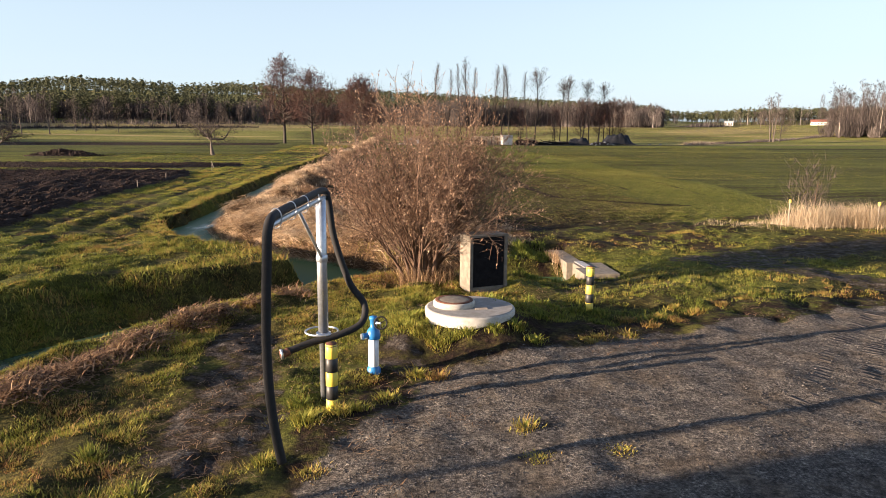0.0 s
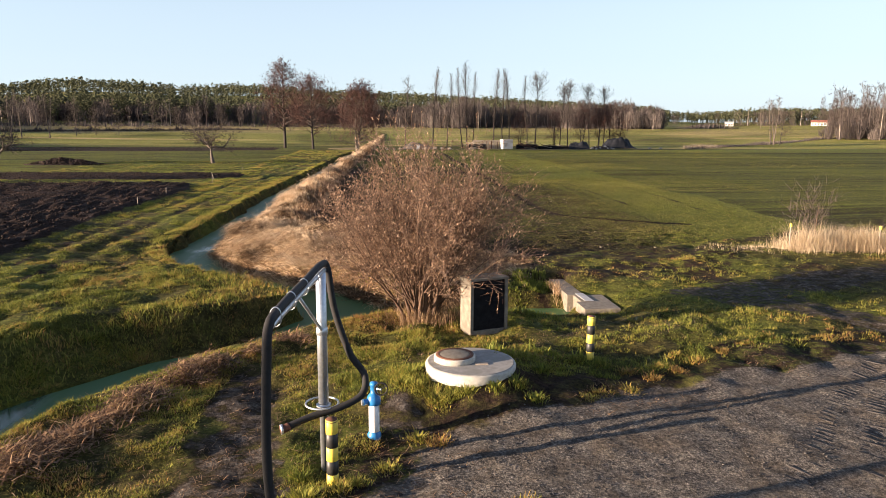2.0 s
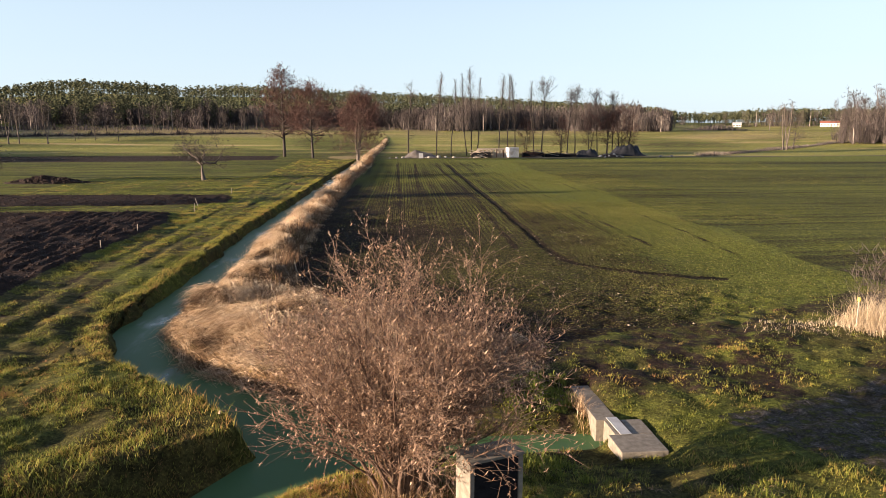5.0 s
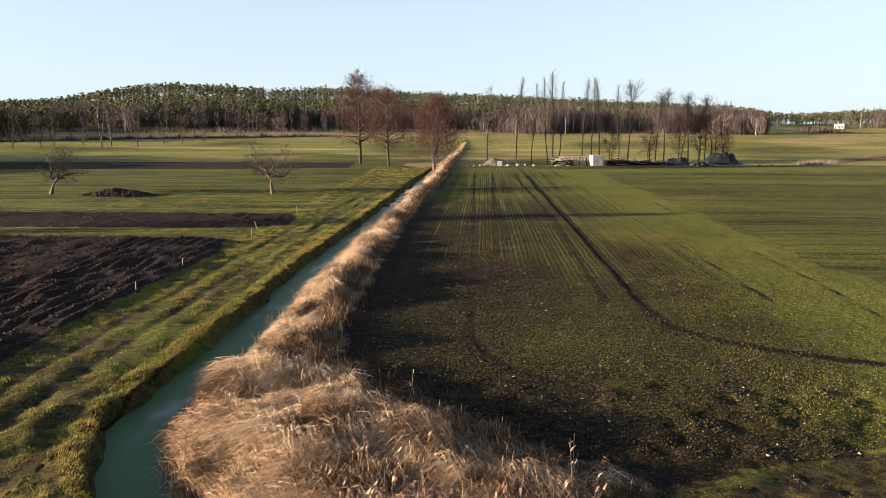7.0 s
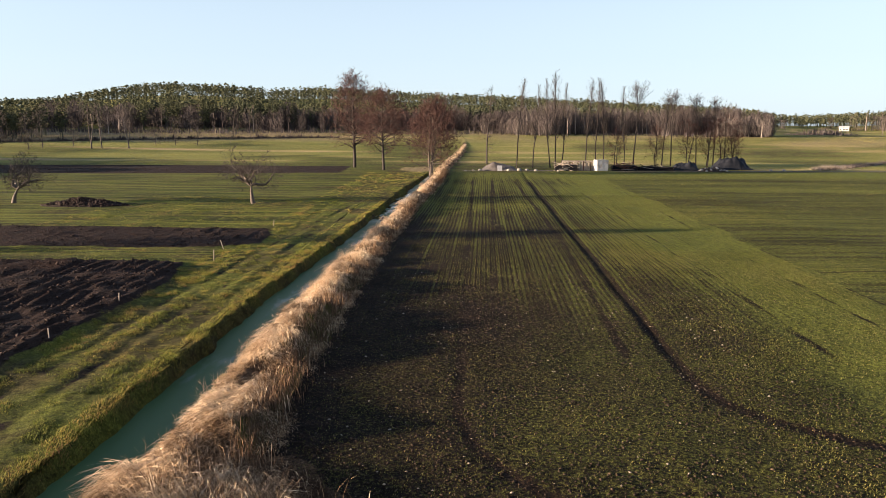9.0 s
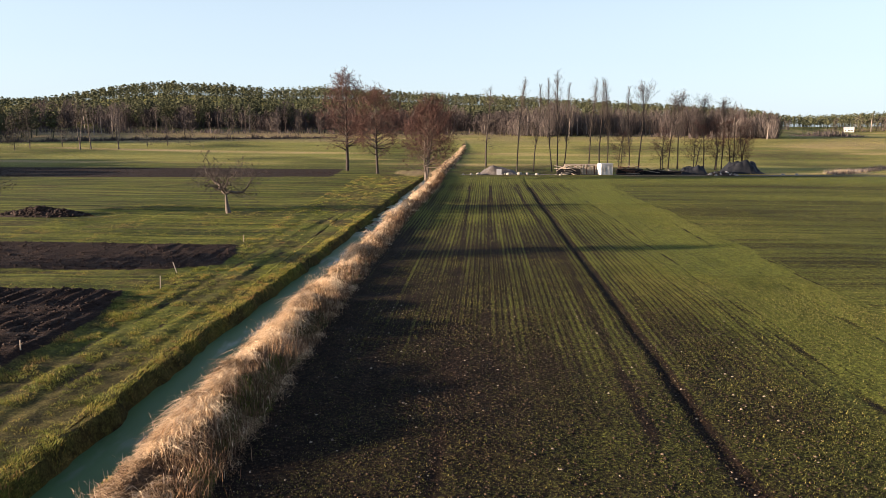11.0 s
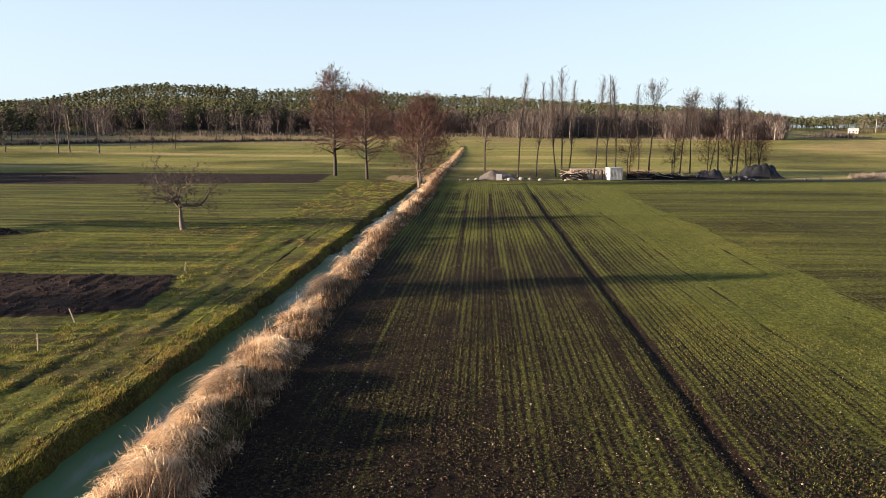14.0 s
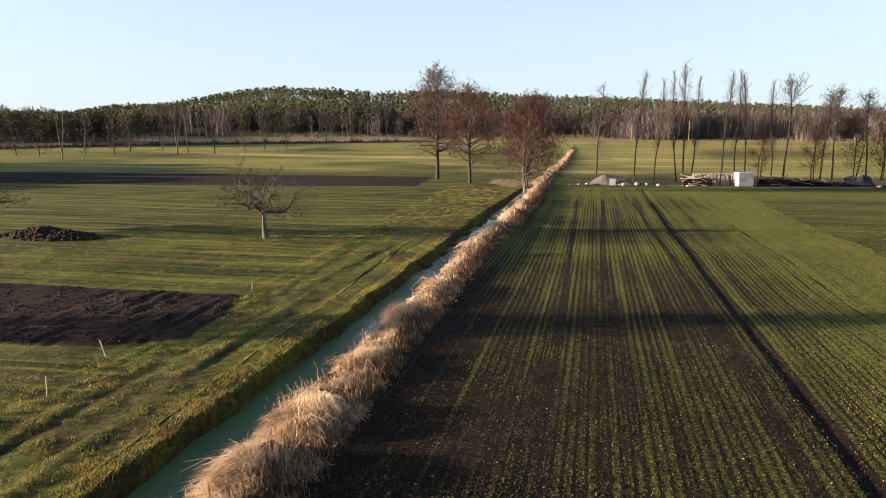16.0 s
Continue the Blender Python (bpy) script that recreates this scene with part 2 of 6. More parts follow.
def mottled(name, a, b, scale, rough=0.8, metal=0.0, bump=0.3, depth=0.01, dirt=None):
    """Two tones of one surface, fine grain and stains."""
    k = Mat(name, rough, metal)
    c = k.ramp(k.noise(scale, 6, 0.65), [(0.3, a), (0.7, b)])
    if dirt:
        c = k.mix(k.grey(k.noise(scale * 0.22, 5, 0.6), 0.5, 0.72), c, dirt)
    return k.color(c).bump(k.noise(scale * 3, 4), bump, depth).m


def foliage(name, stops, through=0.25, rough=0.7, gloss=0.2):
    """Thin plant matter, tinted piece by piece, that lets some light through."""
    k = Mat(name, rough)
    c = k.ramp(k.attr("tone"), stops)
    k.color(c)
    k.b.inputs["Specular IOR Level"].default_value = gloss
    out = k.t.nodes["Material Output"]
    tr = k.node("ShaderNodeBsdfTranslucent")
    k.link(c, tr.inputs["Color"])
    mx = k.node("ShaderNodeMixShader", Fac=through)
    k.link(k.b.outputs[0], mx.inputs[1])
    k.link(tr.outputs[0], mx.inputs[2])
    k.link(mx.outputs[0], out.inputs["Surface"])
    return k.m


def ground_material():
    k = Mat("earth_and_turf", 0.95)
    k.b.inputs["Specular IOR Level"].default_value = 0.1
    fine, mid, wide = k.noise(9, 6, 0.7), k.noise(1.3, 5, 0.6), k.noise(0.13, 4, 0.6)
    turf = k.ramp(k.math("ADD", k.math("MULTIPLY", mid, 0.6), k.math("MULTIPLY", fine, 0.4)), [(0.32, (0.017, 0.016, 0.006)), (0.5, (0.054, 0.048, 0.015)), (0.66, (0.125, 0.102, 0.032))])
    turf = k.mix(k.grey(wide, 0.42, 0.62), turf, k.ramp(fine, [(0.3, (0.050, 0.062, 0.010)), (0.7, (0.115, 0.125, 0.022))]))
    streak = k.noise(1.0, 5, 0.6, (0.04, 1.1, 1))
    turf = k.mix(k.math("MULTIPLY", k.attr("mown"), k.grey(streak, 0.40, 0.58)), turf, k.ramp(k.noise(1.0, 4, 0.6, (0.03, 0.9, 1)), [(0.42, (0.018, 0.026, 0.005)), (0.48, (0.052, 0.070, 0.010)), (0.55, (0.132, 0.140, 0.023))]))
    soil = k.ramp(k.math("ADD", k.math("MULTIPLY", fine, 0.6), k.math("MULTIPLY", mid, 0.4)), [(0.3, (0.010, 0.006, 0.005)), (0.55, (0.026, 0.016, 0.012)), (0.75, (0.058, 0.038, 0.029))])
    tilth = k.ramp(k.math("ADD", k.math("MULTIPLY", fine, 0.7), k.math("MULTIPLY", mid, 0.3)), [(0.3, (0.003, 0.0018, 0.0012)), (0.5, (0.0105, 0.0062, 0.0037)), (0.72, (0.062, 0.038, 0.022))])
    shoots = k.ramp(fine, [(0.3, (0.052, 0.062, 0.010)), (0.7, (0.158, 0.174, 0.030))])
    part_xyz = k.node("ShaderNodeSeparateXYZ")
    k.link(k.place(), part_xyz.inputs[0])
    across = k.math("SUBTRACT", part_xyz.outputs[0], k.math("MULTIPLY", part_xyz.outputs[1], 0.042))
    drill = k.math("SINE", k.math("MULTIPLY", across, 2 * math.pi / 0.32), 0.0)
    passes = k.math("SINE", k.math("MULTIPLY", across, 2 * math.pi / 1.5), 0.0)
    rows = k.math("ADD", k.math("MULTIPLY", drill, 0.20), k.math("MULTIPLY", passes, 0.07))
    along_rows = k.node("ShaderNodeCombineXYZ")
    k.link(k.math("MULTIPLY", across, 1.5), along_rows.inputs[0])
    k.link(k.math("MULTIPLY", part_xyz.outputs[1], 0.03), along_rows.inputs[1])
    drag = k.node("ShaderNodeTexNoise", Scale=1.0, Detail=5.0, Roughness=0.7)
    k.link(along_rows.outputs[0], drag.inputs["Vector"])
    rows = k.math("ADD", rows, k.math("MULTIPLY", k.math("SUBTRACT", drag.outputs["Fac"], 0.5), 1.7))
    cross_rows = k.node("ShaderNodeTexNoise", Scale=1.0, Detail=4.0, Roughness=0.65)
    over = k.node("ShaderNodeCombineXYZ")
    k.link(k.math("MULTIPLY", part_xyz.outputs[0], 0.02), over.inputs[0])
    k.link(k.math("MULTIPLY", part_xyz.outputs[1], 0.8), over.inputs[1])
    k.link(over.outputs[0], cross_rows.inputs["Vector"])
    rows = k.math("MULTIPLY", rows, k.grey(part_xyz.outputs[1], 49.0, 64.0))      # the headland shows no rows
    sown_along = k.grey(across, 23.2, 22.2)
    rows = k.math("ADD", k.math("MULTIPLY", rows, sown_along), k.math("MULTIPLY", k.math("MULTIPLY", k.math("SUBTRACT", cross_rows.outputs["Fac"], 0.5), 1.1), k.math("SUBTRACT", 1.0, sown_along)))
    share = k.math("ADD", k.attr("shoots"), k.math("MULTIPLY", k.math("ADD", rows, k.math("MULTIPLY", k.math("SUBTRACT", fine, 0.5), 1.6)), 0.9))
    field = k.mix(k.grey(share, 0.15, 0.85), tilth, shoots)
    gravel = k.ramp(k.noise(26, 5, 0.75), [(0.33, (0.036, 0.032, 0.029)), (0.52, (0.118, 0.106, 0.093)), (0.68, (0.30, 0.27, 0.236))])
    gravel = k.mix(k.grey(mid, 0.45, 0.65), gravel, k.ramp(fine, [(0.3, (0.055, 0.044, 0.034)), (0.7, (0.175, 0.148, 0.118))]))
    straw = k.ramp(fine, [(0.3, (0.030, 0.018, 0.010)), (0.55, (0.11, 0.068, 0.036)), (0.75, (0.27, 0.175, 0.098))])
    bands = k.noise(1.0, 5, 0.6, (0.006, 0.045, 1))
    meadow = k.ramp(k.math("ADD", k.math("MULTIPLY", mid, 0.15), k.math("MULTIPLY", bands, 0.85)), [(0.36, (0.15, 0.165, 0.034)), (0.44, (0.25, 0.225, 0.06)), (0.50, (0.165, 0.18, 0.038)), (0.56, (0.30, 0.25, 0.08)), (0.64, (0.44, 0.32, 0.16))])
    jag = k.math("MULTIPLY", k.math("SUBTRACT", k.noise(3.2, 5, 0.7), 0.5), 0.9)

    def edge(name, lo=0.35, hi=0.65):
        return k.grey(k.math("ADD", k.attr(name), jag), lo, hi)
    c = k.mix(edge("meadow"), turf, k.mix(k.attr("rank"), meadow, k.ramp(mid, [(0.35, (0.15, 0.115, 0.06)), (0.65, (0.33, 0.25, 0.14))])))
    c = k.mix(edge("field"), c, field)
    c = k.mix(edge("soil"), c, soil)
    c = k.mix(edge("straw"), c, straw)
    c = k.mix(edge("gravel"), c, gravel)
    grit = k.ramp(k.noise(3.4, 6, 0.78), [(0.34, (0.45, 0.45, 0.45)), (0.5, (0.95, 0.95, 0.95)), (0.66, (1.5, 1.5, 1.4))])
    c = k.mix(1.0, c, grit, "MULTIPLY")
    c = k.mix(1.0, c, k.ramp(k.noise(15, 5, 0.75), [(0.36, (0.5, 0.5, 0.5)), (0.5, (1.0, 1.0, 1.0)), (0.64, (1.6, 1.55, 1.5))]), "MULTIPLY")
    k.color(c)
    h = k.math("ADD", k.math("MULTIPLY", k.noise(5, 6, 0.7), 1.0), k.math("MULTIPLY", k.noise(22, 4, 0.7), 0.35))
    h = k.math("ADD", h, k.math("MULTIPLY", k.noise(70, 3, 0.7), 0.16))
    return k.bump(h, 1.0, 0.11).m


GROUND = ground_material()
TURF = foliage("grass_blades", [(0.0, (0.032, 0.044, 0.008)), (0.35, (0.165, 0.190, 0.027)), (0.6, (0.300, 0.270, 0.048)), (0.8, (0.30, 0.205, 0.054)), (1.0, (0.28, 0.145, 0.055))])
SHOOTS = foliage("cereal_shoots", [(0.0, (0.026, 0.032, 0.007)), (0.5, (0.082, 0.092, 0.016)), (1.0, (0.27, 0.225, 0.065))])
DEADREED = foliage("rotting_reed", [(0.0, (0.034, 0.018, 0.010)), (0.5, (0.165, 0.095, 0.050)), (1.0, (0.48, 0.32, 0.18))], 0.1)
REED = foliage("dry_reed", [(0.0, (0.052, 0.029, 0.015)), (0.35, (0.25, 0.158, 0.084)), (0.7, (0.57, 0.40, 0.23)), (1.0, (0.78, 0.62, 0.42))], 0.22)
PALEREED = foliage("bleached_grass", [(0.0, (0.12, 0.075, 0.04)), (0.5, (0.36, 0.26, 0.155)), (1.0, (0.66, 0.54, 0.37))], 0.3)
LEAVES = foliage("withered_leaves", [(0.0, (0.075, 0.042, 0.026)), (0.5, (0.25, 0.150, 0.092)), (1.0, (0.56, 0.40, 0.27))], 0.3)
PINE = foliage("pine_needles", [(0.0, (0.046, 0.052, 0.034)), (0.5, (0.072, 0.078, 0.042)), (1.0, (0.096, 0.092, 0.050))], 0.15, 0.9, 0.03)
FARGRASS = foliage("far_meadow_grass", [(0.0, (0.085, 0.105, 0.020)), (0.45, (0.185, 0.190, 0.042)), (0.75, (0.33, 0.28, 0.10)), (1.0, (0.46, 0.36, 0.20))], 0.25, 0.9, 0.05)
FARTWIG = foliage("far_bare_wood", [(0.0, (0.028, 0.023, 0.022)), (0.5, (0.072, 0.060, 0.057)), (0.85, (0.122, 0.101, 0.092)), (1.0, (0.27, 0.235, 0.20))], 0.1, 0.9, 0.05)
CLOD = foliage("earth_clods", [(0.0, (0.009, 0.005, 0.004)), (0.6, (0.026, 0.016, 0.012)), (1.0, (0.060, 0.040, 0.030))], 0.0, 0.95)
CRUMB = foliage("field_stones", [(0.0, (0.010, 0.006, 0.004)), (0.6, (0.036, 0.023, 0.013)), (0.9, (0.085, 0.057, 0.034)), (1.0, (0.27, 0.225, 0.17))], 0.0, 0.8)
PEBBLE = foliage("gravel_stones", [(0.0, (0.030, 0.027, 0.026)), (0.6, (0.090, 0.081, 0.073)), (1.0, (0.15, 0.138, 0.124))], 0.0, 0.8)
BARK = mottled("bark", (0.018, 0.013, 0.010), (0.050, 0.038, 0.030), 14, 0.9, bump=0.6, depth=0.03)
STEM = mottled("willow_stems", (0.048, 0.028, 0.017), (0.130, 0.076, 0.045), 12, 0.85, bump=0.5, depth=0.02)
PALEBARK = mottled("pale_bark", (0.055, 0.042, 0.033), (0.15, 0.122, 0.098), 10, 0.9, bump=0.6, depth=0.02)
TWIG_RED = mottled("alder_twigs", (0.036, 0.014, 0.010), (0.085, 0.036, 0.024), 3, 0.85)
TWIG_GREY = mottled("grey_twigs", (0.028, 0.020, 0.015), (0.072, 0.054, 0.041), 3, 0.85)
TWIG_BUSH = mottled("willow_twigs", (0.085, 0.050, 0.030), (0.22, 0.138, 0.088), 6, 0.75)
CONCRETE = mottled("weathered_concrete", (0.115, 0.098, 0.074), (0.235, 0.205, 0.160), 7, 0.85, bump=0.35, depth=0.01, dirt=(0.11, 0.095, 0.07))
WHITEWASH = mottled("painted_concrete", (0.33, 0.31, 0.27), (0.50, 0.48, 0.42), 9, 0.8, bump=0.2, depth=0.006, dirt=(0.28, 0.26, 0.21))
SLAB_TOP = mottled("grey_slab", (0.19, 0.18, 0.165), (0.31, 0.30, 0.275), 8, 0.85, bump=0.3, depth=0.006, dirt=(0.20, 0.19, 0.16))
RUST = mottled("rusty_iron", (0.075, 0.030, 0.018), (0.16, 0.070, 0.040), 30, 0.75, 0.3, 0.5, 0.004)
ZINC = mottled("galvanised_steel", (0.42, 0.45, 0.48), (0.60, 0.63, 0.66), 18, 0.42, 0.85, 0.1, 0.002)
RUBBER = mottled("black_rubber", (0.005, 0.005, 0.005), (0.013, 0.012, 0.012), 20, 0.8, 0.0, 0.2, 0.003)
YELLOW = mottled("yellow_paint", (0.70, 0.52, 0.05), (0.80, 0.62, 0.09), 12, 0.5, bump=0.1, depth=0.002, dirt=(0.50, 0.38, 0.08))
BLACK = mottled("black_paint", (0.012, 0.012, 0.012), (0.030, 0.029, 0.028), 12, 0.5, bump=0.1, depth=0.002)
BLUE = mottled("blue_enamel", (0.015, 0.13, 0.36), (0.03, 0.20, 0.46), 10, 0.35, bump=0.1, depth=0.002)
WHITE = mottled("white_enamel", (0.70, 0.70, 0.68), (0.82, 0.82, 0.80), 10, 0.4, bump=0.1, depth=0.002)
DARKWOOD = mottled("tarred_boards", (0.009, 0.009, 0.010), (0.020, 0.019, 0.020), 9, 0.9, bump=0.5, depth=0.01)
GREYWOOD = mottled("weathered_wood", (0.20, 0.16, 0.12), (0.40, 0.34, 0.27), 10, 0.85, bump=0.4, depth=0.01)
TARP = mottled("dark_tarpaulin", (0.010, 0.012, 0.016), (0.020, 0.021, 0.025), 2, 0.6, bump=0.5, depth=0.05)
SHEET = mottled("white_sheet_metal", (0.30, 0.30, 0.30), (0.44, 0.44, 0.43), 3, 0.6, bump=0.1, depth=0.01, dirt=(0.26, 0.23, 0.20))
GREYSHEET = mottled("grey_torn_sheet", (0.050, 0.042, 0.036), (0.135, 0.118, 0.104), 1.6, 0.7, bump=0.6, depth=0.06, dirt=(0.06, 0.05, 0.045))
PALESTONE = mottled("pale_boulder", (0.17, 0.155, 0.13), (0.31, 0.29, 0.25), 3, 0.85, bump=0.5, depth=0.03, dirt=(0.2, 0.19, 0.15))
RUBBLE = foliage("rubble", [(0.0, (0.016, 0.012, 0.010)), (0.5, (0.060, 0.046, 0.038)), (0.85, (0.13, 0.105, 0.09)), (1.0, (0.42, 0.40, 0.37))], 0.0, 0.85)
TARP.node_tree.nodes["Principled BSDF"].inputs["Specular IOR Level"].default_value = 0.12
DARKWOOD.node_tree.nodes["Principled BSDF"].inputs["Specular IOR Level"].default_value = 0.04
ROOF = mottled("roof_tiles", (0.16, 0.055, 0.035), (0.26, 0.10, 0.065), 4, 0.8)
PLASTER = mottled("light_render", (0.60, 0.57, 0.50), (0.74, 0.71, 0.64), 2, 0.85, dirt=(0.45, 0.42, 0.36))
GLASS = Mat("dark_pane", 0.08).color((0.02, 0.025, 0.03)).m


def water_material():
    k = Mat("ditch_water", 0.09)
    film = k.grey(k.noise(0.5, 5, 0.6, (1, 0.3, 1)), 0.24, 0.46)
    along = k.node("ShaderNodeSeparateXYZ")
    k.link(k.place(), along.inputs[0])
    clear = k.math("MULTIPLY", k.math("MULTIPLY", k.grey(along.outputs[1], 92, 98), k.grey(along.outputs[1], 136, 126)), k.grey(k.noise(0.35, 3, 0.5), 0.46, 0.52))
    film = k.math("MULTIPLY", film, k.math("SUBTRACT", 1.0, clear))
    k.color(k.mix(film, (0.016, 0.042, 0.027), (0.060, 0.118, 0.049)))
    gloss = k.node("ShaderNodeMapRange")
    k.link(film, gloss.inputs["Value"])
    gloss.inputs["To Min"].default_value, gloss.inputs["To Max"].default_value = 0.5, 0.07
    k.link(gloss.outputs[0], k.b.inputs["Specular IOR Level"])
    rough = k.node("ShaderNodeMapRange")
    k.link(film, rough.inputs["Value"])
    rough.inputs["To Min"].default_value, rough.inputs["To Max"].default_value = 0.071, 0.45
    k.link(rough.outputs[0], k.b.inputs["Roughness"])
    return k.bump(k.noise(6, 3), 0.05, 0.01).m


WATER = water_material()

# ---- the lie of the land ----
DITCH = [(-0.9, 26.4), (-2.4, 28.1), (-4.5, 29.95), (-5.9, 31.3), (-7.0, 33.3), (-7.65, 35.5), (-7.7, 38.5), (-7.35, 44.5), (-7.2, 53), (-7.05, 62), (-6.65, 68.3), (-5.95, 80), (-5.4, 93), (-4.35, 118), (-3.1, 140), (-2.0, 166)]
DITCH_W = [1.4, 1.15, 0.85, 0.85, 0.9, 1.0, 1.0, 1.0, 1.0, 1.05, 1.05, 1.05, 1.05, 1.0, 1.0, 0.8]
BROOK = [(-17, 3), (-12.2, 10.3), (-9.6, 14.5), (-7.3, 18.4), (-6.6, 19.45), (-5.05, 21.35), (-4.0, 22.0), (-2.9, 22.9), (-1.6, 24.7), (-0.2, 25.5), (2.5, 25.6), (4.5, 25.7), (6.15, 25.7)]
BROOK_W = [0.8, 0.8, 0.85, 0.85, 0.85, 0.8, 0.75, 0.75, 0.85, 0.75, 0.55, 0.5, 0.45]
YARD = [(-1.2, -60), (-1.2, 8.5), (-0.5, 12.3), (0.5, 13.9), (1.6, 15.0), (3.2, 15.8), (5.2, 16.4), (8, 17.4), (11, 18.2), (16, 20.2), (26, 24.5), (60, 35), (90, -60)]
FIELD = [(-3.1, 41.0), (-0.6, 38.4), (3.4, 34.2), (6.6, 31.6), (10.5, 32.6), (16, 35), (30, 41), (60, 50), (160, 80), (200, 195), (100, 178), (45, 170), (1.9, 165), (0.2, 140), (-1.75, 110), (-2.85, 75), (-3.3, 55)]
PLOT_NEAR = [(-14.3, 30), (-14.8, 45), (-14.2, 62), (-15.6, 68.2), (-90, 69.5), (-90, 30)]
PLOT_MID = [(-12.9, 80.3), (-14.3, 84.6), (-90, 84.4), (-90, 73.8), (-23, 74.0), (-15.2, 74.3), (-12.9, 76.2)]
PLOT_FAR = [(-20, 161), (-21.5, 186), (-60, 184), (-160, 175), (-160, 150), (-70, 154)]
TRAMLINES = (([(6.5, 37.6), (4.4, 39.3), (2.9, 41.4), (2.4, 44), (5.4, 142)], 0.14), ([(4.4, 60), (8.6, 142)], 0.2), ([(17.5, 41.0), (14, 42.4), (12.2, 43.9), (11.2, 45.6), (10.95, 48), (14.8, 142)], 0.32), ([(17.6, 50), (21, 142)], 0.06), ([(21.5, 47), (27.9, 144)], 0.06), ([(9.2, 50), (11.0, 80), (12.4, 142)], 0.16))
RUTS = ([(17.5, 41.0), (14, 42.4), (12.2, 43.9), (11.2, 45.6), (10.95, 48.0), (12.6, 90), (14.8, 142), (16, 165)], [(6.5, 37.6), (4.4, 39.3), (2.9, 41.4), (2.4, 44), (3.2, 70), (5.4, 142)])
WHEELS = ([(-11.6, 24), (-11.4, 40), (-11.0, 58), (-9.9, 78), (-7.6, 110)], [(-13.2, 24), (-13.0, 40), (-12.6, 58), (-11.5, 78), (-9.2, 110)])      # a tractor's way over the meadow
SWATHE = [(-9.8, 8.1), (-5.4, 14.0), (-4.7, 15.5), (-3.72, 17.7), (-2.85, 19.2), (-1.7, 20.2)]      # dead reeds along the near bank
ISLAND = [(-6.9, 36.5), (-5.4, 33.0), (-3.2, 30.2), (-1.2, 28.0), (0.6, 26.6), (2.6, 26.6), (4.4, 28.4), (5.5, 29.8), (5.6, 31.3), (4.2, 32.6), (2.4, 34.5), (0.2, 37.0), (-2.4, 40.2), (-7.2, 40.5)]
BELT_W = [(-6.45, 40), (-6.5, 46), (-6.15, 57), (-5.55, 75), (-4.0, 105), (-1.95, 140), (-1.9, 160), (-1.6, 180), (1.0, 230), (5.6, 330)]     # waterside of the reed belt
BELT_E = [(-2.9, 40), (-3.3, 46), (-3.35, 57), (-2.95, 75), (-1.95, 105), (0.2, 140), (0.5, 160), (0.9, 180), (3.4, 230), (8.0, 330)]    # field side
SKYLINE = [(-60, 1.6), (-41.7, 1.6), (-36.5, 1.5), (-33, 2.1), (-29.6, 2.2), (-25.8, 2.8), (-22, 3.3), (-17, 3.15), (-14.5, 2.95), (-11, 3.1), (-6.5, 3.0), (-2, 2.8), (4.4, 2.6), (13.3, 2.17), (21.5, 1.65), (24.3, 1.2), (26.8, 1.15), (31, 1.4), (60, 1.5)]


def belt(y, line):
    return np.interp(y, [p[1] for p in line], [p[0] for p in line])


def polar(x, y):
    return np.hypot(x, y - 30), np.degrees(np.arctan2(x, y - 30))


def skyline(az):
    return np.interp(az, [p[0] for p in SKYLINE], [p[1] for p in SKYLINE])


def hill_height(az):
    return np.maximum(9.3 + 900 * np.tan(np.radians(skyline(az))) - 21.0, 2.0)


def water_level(y):
    """The water falls a little from the long ditch into the brook."""
    return -0.98 + 0.38 * smooth(y, 20, 36)


def water_distance(x, y):
    return np.minimum(line_distance(x, y, DITCH, DITCH_W), line_distance(x, y, BROOK, BROOK_W))


def reed_mound(x, y):
    """How the reed bed swells, from 0 at its edges to 1."""
    a, b = belt(y, BELT_W), belt(y, BELT_E)
    f = (x - a) / (b - a)
    m = smooth(f, 0.02, 0.5) * smooth(1 - f, 0.0, 0.3) * smooth(y, 37.5, 41) * (y < 335)
    return np.maximum(m, smooth(inside(x, y, ISLAND), 0.1, 1.9) * (0.75 + 0.25 * fbm(x, y, 2.2, 47)))


